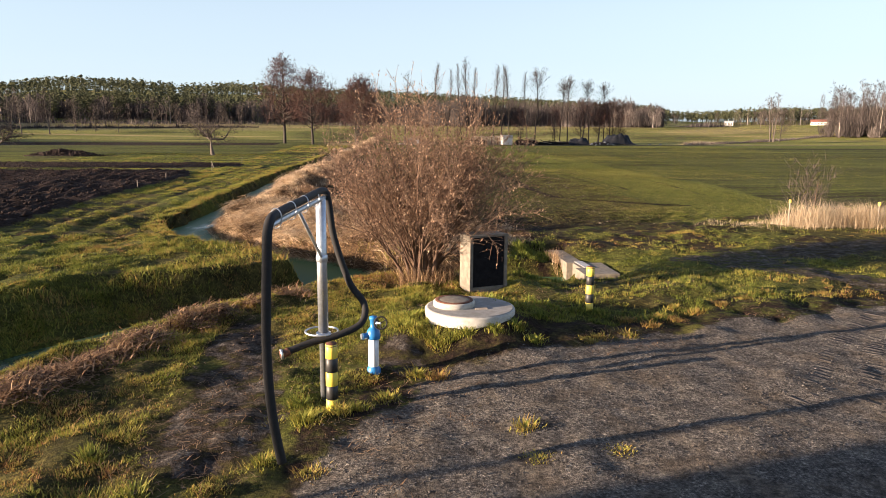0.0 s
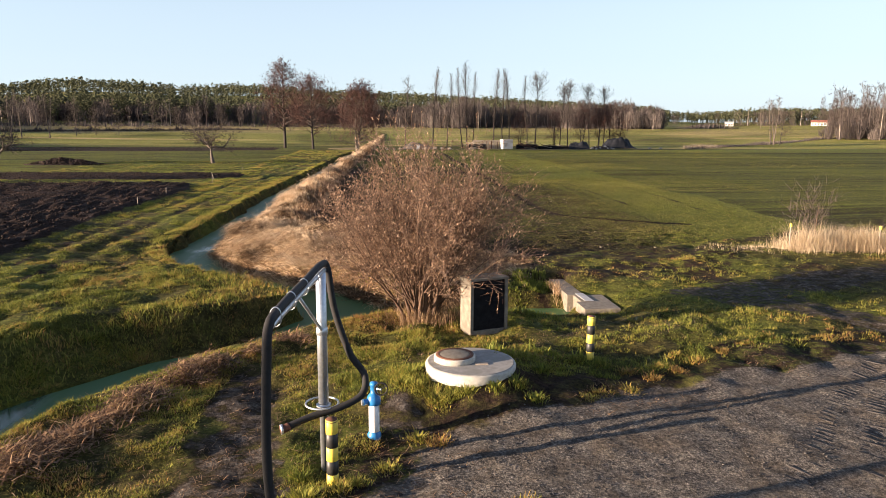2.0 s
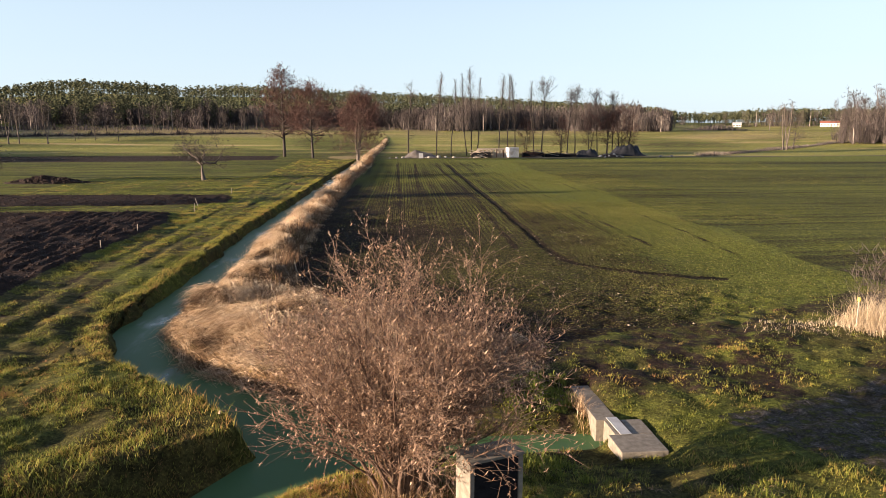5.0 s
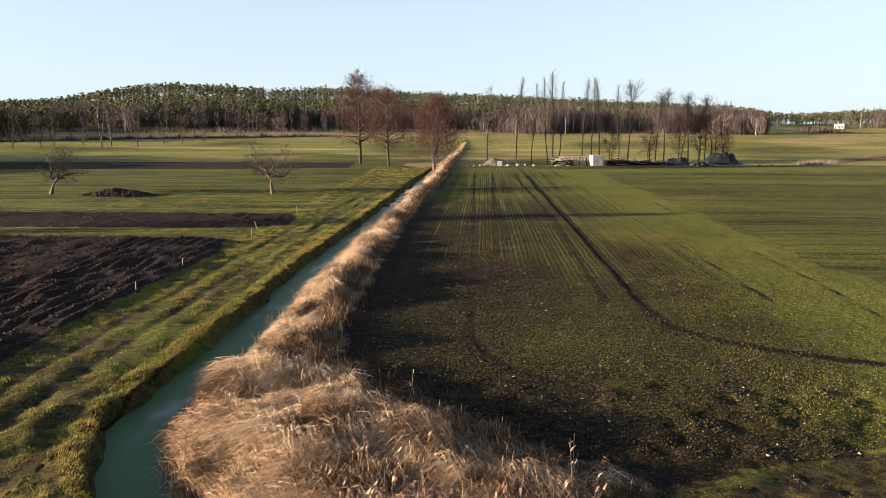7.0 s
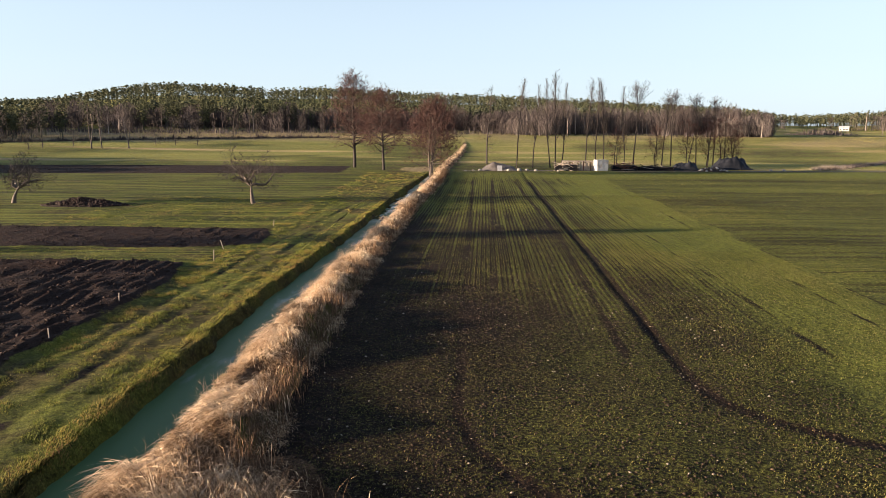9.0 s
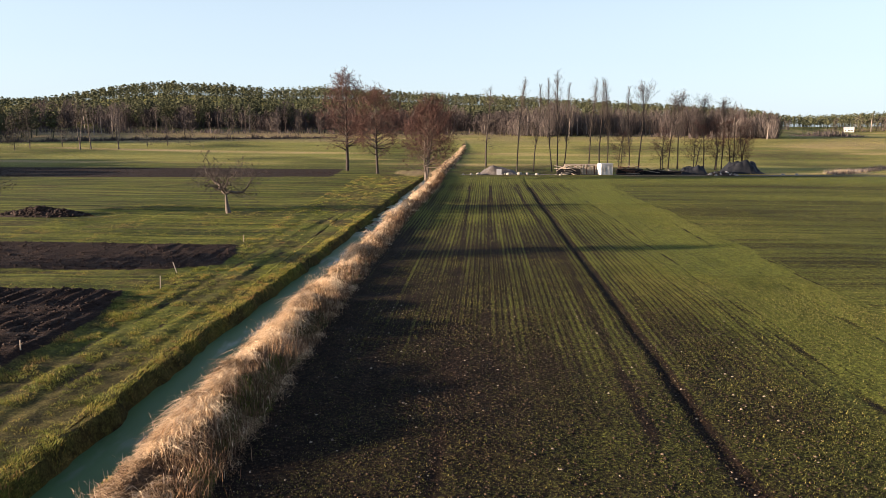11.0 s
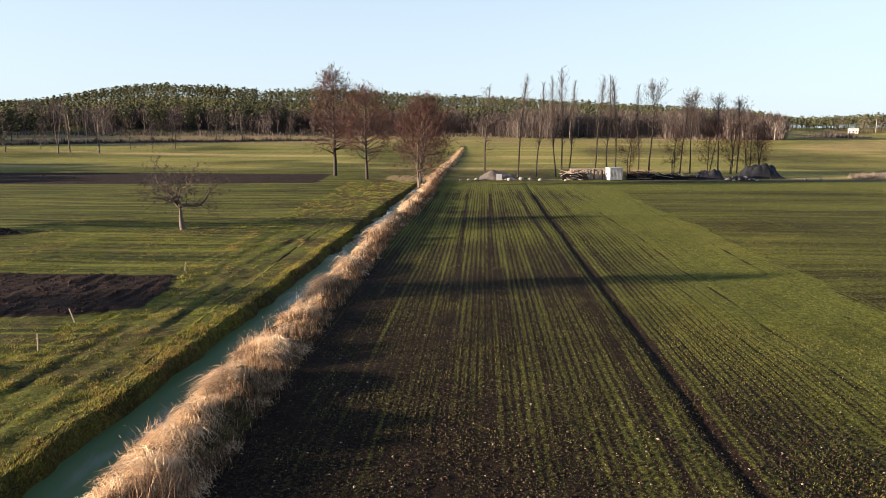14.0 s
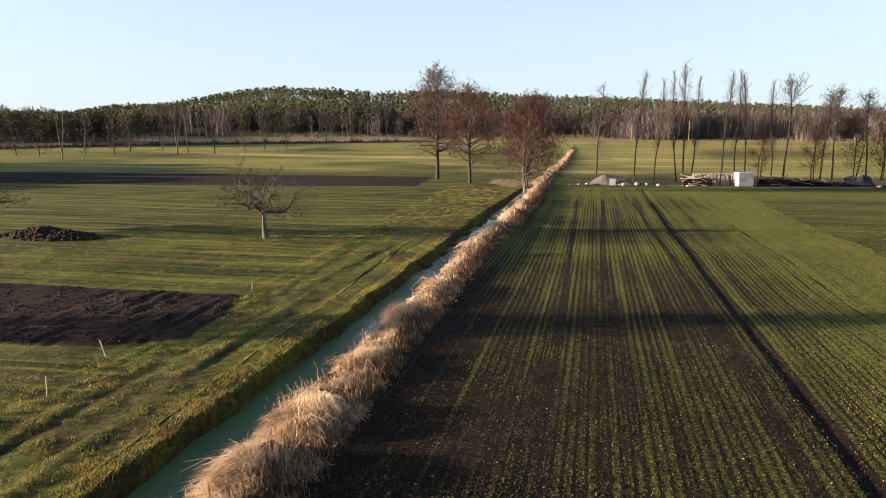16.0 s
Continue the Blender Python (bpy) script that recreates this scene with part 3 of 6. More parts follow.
def height(x, y):
    x, y = np.asarray(x, float), np.asarray(y, float)
    r, az = polar(x, y)
    near = 1 - smooth(np.abs(y - 30) + np.abs(x) * 0.6, 100, 220)
    lumpy = smooth(21 - np.abs(y - 21), 0, 6) * smooth(19 - np.abs(x - 2), 0, 5)
    z = 0.05 * fbm(x, y, 3.0, 1) * near + 0.085 * lumpy * fbm(x, y, 0.62, 7, 3) + 0.12 * fbm(x, y, 14.0, 2) * near
    yard = smooth(inside(x, y, YARD), -0.6, 1.2)
    z = z * (1 - 0.75 * yard) + 0.03 * yard + 0.016 * yard * lumpy * fbm(x, y, 0.42, 10, 2)
    z = z + 0.54 * np.exp(-(((x - 1.9) / 1.7) ** 2 + ((y - 17.0) / 1.4) ** 2)) * (1 - 0.3 * yard)
    z = z + 0.09 * smooth(1 + 0.3 * fbm(x, y, 0.9, 8) - line_distance(x, y, SWATHE) / 0.7, 0, 1)
    z = z - 0.02 * smooth(inside(x, y, FIELD), -0.3, 0.6)
    furrow = smooth(inside(x, y, PLOT_NEAR), -0.4, 0.5) + 0.45 * smooth(inside(x, y, PLOT_MID), -0.4, 0.5)
    z = z + furrow * (0.17 + 0.05 * np.sin((x + 0.03 * y) * 2 * np.pi / 0.78 + 2.6 * fbm(x, y * 0.3, 2, 5)) * (1 + fbm(x, y, 2.2, 4)) + 0.11 * fbm(x, y * 0.45, 0.75, 6, 3))
    # mown ridges along the ditch bank
    side = smooth(x, -15.5, -13.5) * smooth(-8.6 - x, 0, 1.2) * smooth(y, 23, 28) * (1 - smooth(y, 120, 160))
    z = z + side * (0.038 * fbm(x + 0.02 * (y - 46), y * 0.04, 0.6, 15, 2) + 0.02 * fbm(x, y, 0.65, 16, 2))
    # the deep wheel rut through the crop
    z = z - 0.09 * np.exp(-(line_distance(x, y, RUTS[0]) / 0.22) ** 2) * (1 - 0.6 * smooth(53 - y, 0, 6)) - 0.03 * np.exp(-(line_distance(x, y, RUTS[1]) / 0.2) ** 2) * (1 - 0.7 * smooth(y, 44, 54))
    for k in (3, 4):
        z = z - 0.022 * np.exp(-(line_distance(x, y, TRAMLINES[k][0]) / 0.24) ** 2)
    wheel = sum(np.exp(-(line_distance(x, y, line) / 0.3) ** 2) for line in WHEELS)
    z = z - 0.03 * wheel
    z = z - 0.58 * np.exp(-(((x - 6.1) / 1.9) ** 2 + ((y - 24.3) / 2.5) ** 2))
    sunk = np.maximum(smooth(7.05 - x, 0, 0.25) * smooth(x, 5.3, 5.9) * smooth(28.4 - y, 0, 0.4) * smooth(y, 23.0, 23.8), smooth(7.7 - x, 0, 0.25) * smooth(x, 6.2, 6.5) * smooth(26.1 - y, 0, 0.3) * smooth(y, 23.2, 23.9))
    z = z - sunk * np.maximum(z + 0.46, 0)      # the concrete stands proud of the ground
    d = water_distance(x, y) + 0.16 * fbm(x, y, 1.5, 19, 3) * near * smooth(y, 25, 28)
    wall = smooth(x, 6.2, 6.5) * smooth(y, 23.5, 24.5) * smooth(30 - y, 0, 1)
    wide = 0.32 + (1.18 + 1.0 * smooth(-5 - x, 0, 3)) * smooth(26 - y, 0, 3) + 0.9 * smooth(x, -1.2, 1.2) * smooth(25.5 - y, 0, 1.5) * smooth(7.2 - x, 0, 1.5) - 0.5 * wall + 0.22 * fbm(x, y, 2.5, 9)
    bed = smooth(d, -0.4, 0.1)
    bank = smooth(d, 0.02, np.maximum(wide, 0.25))
    z = z * bank + (1 - bank) * (water_level(y) - 0.5 + bed * 0.56)
    heap = reed_mound(x, y)
    z = z + heap * (0.28 + 0.08 * fbm(x, y, 6.0, 18) + 0.40 * smooth(2.2 - np.abs(y - 46) / 24, 0, 1.2) * fbm(x, y, 1.4, 17, 3))
    # rise towards the woods, and the wooded hill
    return z + 5.4 * smooth(r, 215, 440) * (np.abs(az) < 100) + hill_height(az) * smooth(r, 380 + 220 * smooth(az, 23, 26), 900) * (np.abs(az) < 95)


def track(x, y):
    """Bare earth where a field track leaves the yard: over 0 on it."""
    return 1.0 - np.minimum(line_distance(x, y, [(10.6, 24.2), (13.5, 25.5), (18, 26.9), (26, 30)]) / 1.5, line_distance(x, y, [(10.4, 24.6), (12.2, 22.6), (13.6, 20.0)]) / 1.2)


def trodden(x, y):
    """Wet worn ground between the track and the field: over 0 on it."""
    return 1.0 - np.hypot((x - 11.5) / 5.5, (y - 28.9) / 3.2)


def worn(x, y):
    """Bare brown ground round the filling post: over 0 on it."""
    return np.maximum(1.0 - line_distance(x, y, [(-2.1, 12.4), (-2.1, 14.6), (-2.2, 16.8), (-2.3, 18.2)], [0.35, 0.4, 0.15, -0.1]) / 0.62, 0.9 - np.hypot((x - 0.5) / 0.9, (y - 15.5) / 1.0))


def grid_lines(parts, grow_to, ratio=1.25):
    out = [parts[0][0]]
    for a, b, step in parts:
        out += list(np.arange(a, b, step) + step)
    step = parts[-1][2] * 2
    while out[-1] < grow_to:
        out.append(out[-1] + step)
        step = min(step * ratio, 180)
    head, step = [], parts[0][2] * 2
    while (head[-1] if head else out[0]) > -grow_to:
        head.append((head[-1] if head else out[0]) - step)
        step = min(step * ratio, 180)
    return np.array(head[::-1] + out)



def shoot_share(x, y):
    """How green the sown field is."""
    u = x - 0.042 * (y - 46)
    shoots = 0.36 + 0.10 * smooth(55 + 3 * fbm(x, y, 5, 28) - y, 0, 8) - 0.08 * smooth(66 + 5 * fbm(x, y, 6, 29) - y, 0, 18) * smooth(15 - u, 0, 6) - 0.12 * smooth(68 + 4 * fbm(x, y, 5, 26) - y, 0, 12) * smooth(19 - u, 0, 7) + 0.16 * smooth(y + 1.3 * np.abs(u - 2), 58, 125) + 0.30 * smooth(y, 140, 158) + 0.50 * smooth(u, 12.5, 21) + 0.2 * fbm(x, y, 12, 21) - 0.20 * smooth(9 - u, 0, 8) * smooth(95 - y, 0, 40) - 0.35 * smooth(-1.0 - u + 0.8 * fbm(x, y, 4, 25), 0, 2.5) * smooth(110 - y, 0, 40)
    shoots = np.where(u > 24.5 + 0.6 * fbm(x, y, 5, 3), 0.57 + 0.06 * np.sin(y * 2 * np.pi / 1.7) + 0.2 * fbm(x * 0.2, y, 9, 22) + 0.25 * smooth(y, 150, 166), shoots)
    for line, w in TRAMLINES:
        shoots = shoots - 0.9 * smooth(0.8 * w + 0.12 + 0.04 * fbm(x, y, 2.0, 23) - line_distance(x, y, line), 0, 0.25)
    return np.clip(shoots, 0, 0.95)


def ground():
    gx = grid_lines([(-34, -22, 0.4), (-22, -9, 0.22), (-9, 4, 0.13), (4, 13, 0.2), (13, 30, 0.26), (30, 40, 0.5)], 2600)
    gy = grid_lines([(2, 8, 0.5), (8, 22, 0.13), (22, 46, 0.2), (46, 110, 0.4), (110, 230, 1.5)], 2600)
    X, Y = np.meshgrid(gx, gy)
    x, y = X.ravel(), Y.ravel()
    V = np.stack([x, y, height(x, y)], 1)
    nx, ny = len(gx), len(gy)
    i = (np.arange(ny - 1)[:, None] * nx + np.arange(nx - 1)[None]).ravel()
    F = np.stack([i, i + 1, i + nx + 1, i + nx], 1)
    r, az = polar(x, y)
    d = water_distance(x, y)
    wob = 0.35 * fbm(x, y, 1.6, 11)
    straw = smooth(inside(x, y, ISLAND) + wob, -1.1, -0.3) * smooth(y - 0.4 * np.abs(x), 24.0, 25.2)
    straw = np.maximum(straw, smooth(np.minimum(x - belt(y, BELT_W), belt(y, BELT_E) - x - 0.8) + wob, -0.3, 0.4) * (y > 38) * (y < 335))
    straw = np.maximum(straw, smooth(0.22 + 1.2 * wob - line_distance(x, y, SWATHE), -0.2, 0.3))
    soil = np.maximum.reduce([smooth(inside(x, y, p) + 0.6 * wob, -0.3, 0.3) for p in (PLOT_NEAR, PLOT_MID)] + [smooth(inside(x, y, PLOT_FAR) + wob, -1.5, 1.5)])
    bare = worn(x, y)
    bare = bare + wob + 0.7 * fbm(x, y, 0.8, 12)
    soil = np.maximum(soil, 0.62 * smooth(bare, -0.3, 0.9))
    soil = np.maximum(soil, 0.56 * smooth(1.5 - np.abs(inside(x, y, YARD) + 0.2) + 0.8 * fbm(x, y, 1.1, 13), 0, 0.9) * (y < 20) * (y > 10))
    wheel = np.minimum(line_distance(x, y, WHEELS[0]), line_distance(x, y, WHEELS[1]))
    soil = np.maximum(soil, 0.60 * smooth(0.2 + 0.6 * wob - wheel, -0.1, 0.25))
    soil = np.maximum(soil, 0.9 * smooth(-0.15 - d, -0.2, 0.2))
    soil = np.maximum(soil, 0.55 * smooth(2.0 - np.abs(inside(x, y, FIELD) + 1.0) + fbm(x, y, 1.8, 14), 0, 1.4) * smooth(x, 2, 5) * smooth(44 - y, 0, 4))
    soil = np.maximum(soil, 0.6 * smooth(trodden(x, y) + 0.8 * fbm(x, y, 1.5, 24), 0.0, 0.6))
    gravel = smooth(inside(x, y, YARD) + wob, -0.4, 0.5)
    gravel = np.maximum(gravel, 0.46 * smooth(bare, -0.2, 0.8))
    gravel = np.maximum(gravel, 0.45 * smooth(track(x, y) + wob, -0.3, 0.4))
    soil = np.maximum(soil, 0.56 * smooth(track(x, y) + wob, -0.3, 0.4))
    gravel = np.maximum(gravel, 0.8 * smooth(2.0 - np.abs(y - 172.5 - 0.08 * x), 0, 1.2) * (x > 4) * (x < 160))
    field = smooth(inside(x, y, FIELD) + wob, -0.4, 0.4)
    shoots = shoot_share(x, y)
    meadow = smooth(r, 140, 190) * smooth(inside(x, y, FIELD), 0, -4) * (0.65 + 0.35 * fbm(x, y, 40, 31))
    rank = smooth(r + 12 * fbm(x, y, 30, 32), 318, 335) * smooth(445 - r, 0, 30) * smooth(az, -60, -50) * np.maximum(smooth(-6 - az, 0, 6), 0.75 * smooth(fbm(x, y * 2, 45, 33), -0.25, 0.3))
    rank = np.maximum(rank, 0.9 * smooth(1.2 - np.hypot((x + 4.5) / 6.5, (y - 176) / 13) + 0.5 * wob, 0, 0.8) * (x < 1))
    meadow = np.maximum(meadow, rank)
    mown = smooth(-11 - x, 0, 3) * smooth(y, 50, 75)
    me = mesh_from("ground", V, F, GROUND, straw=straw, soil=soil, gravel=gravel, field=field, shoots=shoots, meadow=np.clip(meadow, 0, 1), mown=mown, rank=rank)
    tagged(put("ground", me, smooth_shade=True), "winter farmland with turf, ploughed plots and a gravel yard", "ground", kind="structure")


ground()
wy = np.concatenate([np.linspace(0, 20, 4), np.linspace(20, 36, 24)[1:], np.linspace(36, 172, 6)[1:]])
wv = np.stack([np.tile([-18.0, 9.0], len(wy)), np.repeat(wy, 2), np.repeat(water_level(wy), 2)], 1)
k = np.arange(len(wy) - 1) * 2
tagged(put("water", mesh_from("water", wv, np.stack([k, k + 1, k + 3, k + 2], 1), WATER), smooth_shade=True), "murky green ditch water with a film of weed", "water", kind="structure")


# ---- trees ----
def limb(out, p, d, length, r, steps, wobble, rnd, droop=0.0):
    """A crooked tapering limb; returns its knots for the side shoots."""
    knots, rad = [], r
    for n in range(steps):
        d = (d + Vector((rnd.gauss(0, wobble), rnd.gauss(0, wobble), rnd.gauss(0, wobble) - droop))).normalized()
        q, r1 = p + d * (length / steps), r * (1 - (n + 1) / steps * 0.8)
        out.append((*p, *q, rad, r1))
        p, rad = q, r1
        knots.append((p, d, r1, (n + 1) / steps))
    return knots


def shoot_way(d, angle, rnd):
    side = d.orthogonal().normalized()
    side.rotate(Matrix.Rotation(rnd.uniform(0, 6.283), 3, d))
    return (d * math.cos(angle) + side * math.sin(angle)).normalized()


def branchy(out_big, out_fine, p, d, length, r, level, rnd, wobble=0.16, kids=(5, 5, 4), fine_r=0.012, up=0.12):
    """A limb with side shoots down to the twigs."""
    knots = limb(out_big if level == 0 else out_fine, p, d, length, r, (4, 2, 1, 1)[level], wobble, rnd, -up * 0.4)
    if level >= len(kids):
        return
    for k in range(kids[level]):
        q, e, rr, f = knots[min(int(rnd.uniform(0.15, 1) * len(knots)), len(knots) - 1)]
        way = shoot_way(e, rnd.uniform(0.45, 1.0), rnd) + Vector((0, 0, up))
        branchy(out_big, out_fine, q, way.normalized(), length * rnd.uniform(0.35, 0.62), max(rr * 0.6, fine_r), level + 1, rnd, wobble, kids, fine_r, up)


def tree_object(name, big, fine, bark, twig, label, category="tree", group=""):
    ob = thing(name, label, category, group=group)
    V, F = tubes_from(big, 5)
    put("trunk", mesh_from("trunk", V, F, bark), ob, smooth_shade=True)
    f = np.array(fine)
    r = np.random.default_rng(len(f))
    side = np.cross(f[:, 3:6] - f[:, 0:3], r.standard_normal((len(f), 3)))
    side *= f[:, 6:7] * 1.15 / np.maximum(np.linalg.norm(side, axis=1, keepdims=True), 1e-9)
    V = np.stack([f[:, 0:3] - side, f[:, 0:3] + side, f[:, 3:6]], 1).reshape(-1, 3)
    put("crown", mesh_from("crown", V, np.arange(len(V)).reshape(-1, 3), twig), ob)
    return ob


def alder(seed, h, spread, bare, stems=1, dense=46, bark=BARK, twig=TWIG_RED, label="bare alder with a dense reddish crown", kids=(7, 7), top_heavy=0.0, fine_r=0.028, girth=0.013, group="", name="alder_tree", sweep=0.0):
    """A tall tree with a leader and tiers of side limbs; bare: clear height of the trunk as a share."""
    rnd, big, fine = random.Random(seed), [], []
    for s in range(stems):
        lean = Vector((rnd.gauss(0, 0.05), rnd.gauss(0, 0.05), 1)) if stems > 1 else Vector((rnd.gauss(0, 0.015), rnd.gauss(0, 0.015), 1))
        hs = h * rnd.uniform(0.85, 1.0) if stems > 1 else h
        knots = limb(big, Vector((rnd.gauss(0, 0.25) if stems > 1 else 0, rnd.gauss(0, 0.25) if stems > 1 else 0, -0.3)), lean.normalized(), hs, h * girth, 14, 0.03, rnd)
        for n in range(dense):
            f = bare + (0.99 - bare) * rnd.random() ** (0.8 if not top_heavy else 0.45)
            q, e, rr, _ = knots[min(int(f * len(knots)), len(knots) - 1)]
            q = q - e * rnd.uniform(0, hs / 14)
            t = (f - bare) / (1 - bare)
            reach = spread * (math.sin(math.pi * min(0.28 + 0.70 * t, 1)) ** 0.8 * (1 - top_heavy) + top_heavy * (0.25 + 0.75 * math.sin(math.pi * t ** 1.5))) * rnd.uniform(0.6, 1.1) + 0.25
            a = rnd.uniform(0, 6.283)
            rise = rnd.uniform(-0.05, 0.45) + 0.8 * t + sweep
            way = Vector((math.cos(a), math.sin(a), rise)).normalized()
            branchy(big, fine, q, way, reach * 1.05, max(rr * 0.42, 0.03), 0, rnd, 0.14, kids, fine_r, 0.10 + 0.12 * sweep)
    return tree_object(name, big, fine, bark, twig, label, group=group)


def orchard_tree(seed, h, label):
    """A low fruit tree: a leaning pale trunk that forks into crooked limbs."""
    rnd, big, fine = random.Random(seed), [], []
    knots = limb(big, Vector((0.25, 0, -0.2)), Vector((-0.22, 0, 1)).normalized(), h * 0.40, 0.33, 5, 0.07, rnd)
    p = knots[-1][0]
    for a in (0.3, 1.6, 2.9, 3.9, 5.2):
        way = Vector((math.cos(a), math.sin(a), rnd.uniform(0.35, 0.9))).normalized()
        for q, e, rr, f in limb(big, p, way, h * rnd.uniform(0.62, 0.8), 0.19, 6, 0.30, rnd, -0.05):
            for k in range(4):
                branchy(big, fine, q, (shoot_way(e, rnd.uniform(0.4, 1.1), rnd) + Vector((0, 0, 0.15))).normalized(), h * rnd.uniform(0.16, 0.3), max(rr * 0.5, 0.02), 1, rnd, 0.2, (5, 5, 5), 0.016, 0.05)
    return tree_object("orchard_tree", big, fine, PALEBARK, TWIG_GREY, label, "fruit tree")


def stand(ob, x, y, turn=0, size=1.0):
    ob.matrix_basis = pose(x, y, float(height(x, y)), 0, 0, turn) @ Matrix.Diagonal((size, size, size, 1))
    return ob


stand(alder(11, 20.0, 4.7, 0.24, dense=125, kids=(8, 10), girth=0.02, fine_r=0.022), -20.0, 180.5)
stand(alder(12, 15.6, 4.9, 0.22, dense=115, kids=(8, 10), girth=0.02, fine_r=0.022), -12.6, 171.5)
stand(alder(13, 15.8, 4.1, 0.20, stems=3, dense=66, kids=(8, 10), fine_r=0.022, bark=PALEBARK, label="bare many-stemmed alder with pale trunks by the ditch"), -2.4, 157.5)
stand(alder(14, 18.5, 2.8, 0.25, dense=44, twig=TWIG_GREY, kids=(5, 4), label="slender bare alder with a dark trunk"), 10.3, 200)
POPLAR = "tall bare poplar with a thin trunk and an airy top"
kinds = [alder(21, 20.5, 2.4, 0.22, dense=60, twig=TWIG_GREY, kids=(5, 5), girth=0.0085, label=POPLAR, name="poplar_tree", group="row of poplars", sweep=1.7, fine_r=0.016),
         alder(22, 20.5, 2.0, 0.18, dense=52, twig=TWIG_GREY, kids=(5, 5), girth=0.0085, label=POPLAR, name="poplar_tree", group="row of poplars", sweep=2.0, fine_r=0.016),
         alder(23, 17.5, 3.1, 0.42, dense=56, twig=TWIG_GREY, kids=(6, 5), girth=0.011, label="bare poplar with a rounded airy crown", name="poplar_tree", group="row of poplars", top_heavy=0.35, sweep=0.5, fine_r=0.018),
         alder(24, 14.5, 3.0, 0.16, stems=2, dense=44, kids=(7, 6), girth=0.011, label="bare alder with a low reddish crown in the row", group="row of poplars", fine_r=0.02)]
ROW = [(0, 16.2, 182, 1.0), (1, 19.9, 183, 0.95), (1, 24.0, 184, 1.02), (0, 25.2, 185, 1.08), (1, 26.4, 184, 0.96), (0, 32.8, 189, 1.02), (1, 35.4, 190, 1.05), (0, 37.2, 190, 1.0), (1, 42.2, 191, 0.95), (2, 44.6, 192, 1.1), (2, 52.5, 196, 0.95), (2, 55.0, 197, 1.02), (2, 61.5, 198, 0.97), (2, 66.0, 199, 0.93), (3, 50.2, 193, 0.75), (3, 58.5, 195, 0.85), (3, 63.5, 196, 0.9), (3, 67.0, 196, 0.95), (3, 70.0, 197, 0.85), (3, 41.0, 194, 0.7)]
used = set()
for n, (k, x, y, s) in enumerate(ROW):
    ob = kinds[k] if k not in used else copy_thing(kinds[k], Matrix())
    used.add(k)
    stand(ob, x, y, 77 * n, s * 0.96)
stand(orchard_tree(31, 5.9, "bare gnarled fruit tree on the meadow"), -21.3, 104, 10)
stand(orchard_tree(33, 5.2, "bare fruit tree with a straight dark trunk"), -48.5, 103, 130)
# trees past the meadow whose shade lies across the crop
off = alder(41, 12, 1.9, 0.2, dense=80, fine_r=0.05, twig=TWIG_GREY, label="bare roadside tree beyond the meadow", name="roadside_tree", group="roadside trees")
stand(off, -58, 66.5)
for x, y, s, t in ((-62, 98, 1.0, 40),):
    stand(copy_thing(off, Matrix()), x, y, t, s)


# ---- reeds ----
def reed_mat(clumps, each, pick, rise, reach, w, seed, tone0=0.0):
    """Broken reeds lying over one another in tufts, mostly down towards the water."""
    r = np.random.default_rng(seed)
    cx, cy = pick(clumps, r)
    n = len(cx)
    mound_ = reed_mound(cx, cy)
    # reeds turned from the sun: shorter, with the shade put into their tone
    shaded_flank = smooth((cx - belt(cy, BELT_W)) / (belt(cy, BELT_E) - belt(cy, BELT_W)), 0.62, 0.9) * (cy > 40)
    shaded_flank = np.maximum(shaded_flank, smooth(cx + 0.93 * cy, 33.0, 34.8) * (cy <= 40))
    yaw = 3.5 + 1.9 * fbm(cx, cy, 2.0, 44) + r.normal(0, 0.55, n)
    size = (0.45 + 0.55 * np.where(cy > 40, smooth(cx - belt(cy, BELT_W), 0.1, 1.5), 1)) * r.uniform(0.6, 1.25, n) * (0.55 + 0.45 * mound_) * (1 - 0.35 * shaded_flank) * np.clip(0.9 + 0.75 * fbm(cx * 0.3, cy, 1.5, 49, 2), 0.45, 1.7)
    tone = 0.50 + 0.28 * r.standard_normal(n) + 0.46 * fbm(cx, cy, 1.3, 41, 3) + tone0 - 0.45 * shaded_flank
    k = np.repeat(np.arange(n), each)
    m = len(k)
    x, y = cx[k] + r.normal(0, 0.16, m), cy[k] + r.normal(0, 0.16, m)
    P = np.stack([x, y, np.maximum(height(x, y), water_level(y)) - 0.03], 1)
    up = rise * size[k] * r.uniform(0.35, 1.15, m)
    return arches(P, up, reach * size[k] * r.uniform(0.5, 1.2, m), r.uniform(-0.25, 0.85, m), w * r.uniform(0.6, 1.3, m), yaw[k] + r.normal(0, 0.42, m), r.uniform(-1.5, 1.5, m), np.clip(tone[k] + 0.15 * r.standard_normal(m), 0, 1))


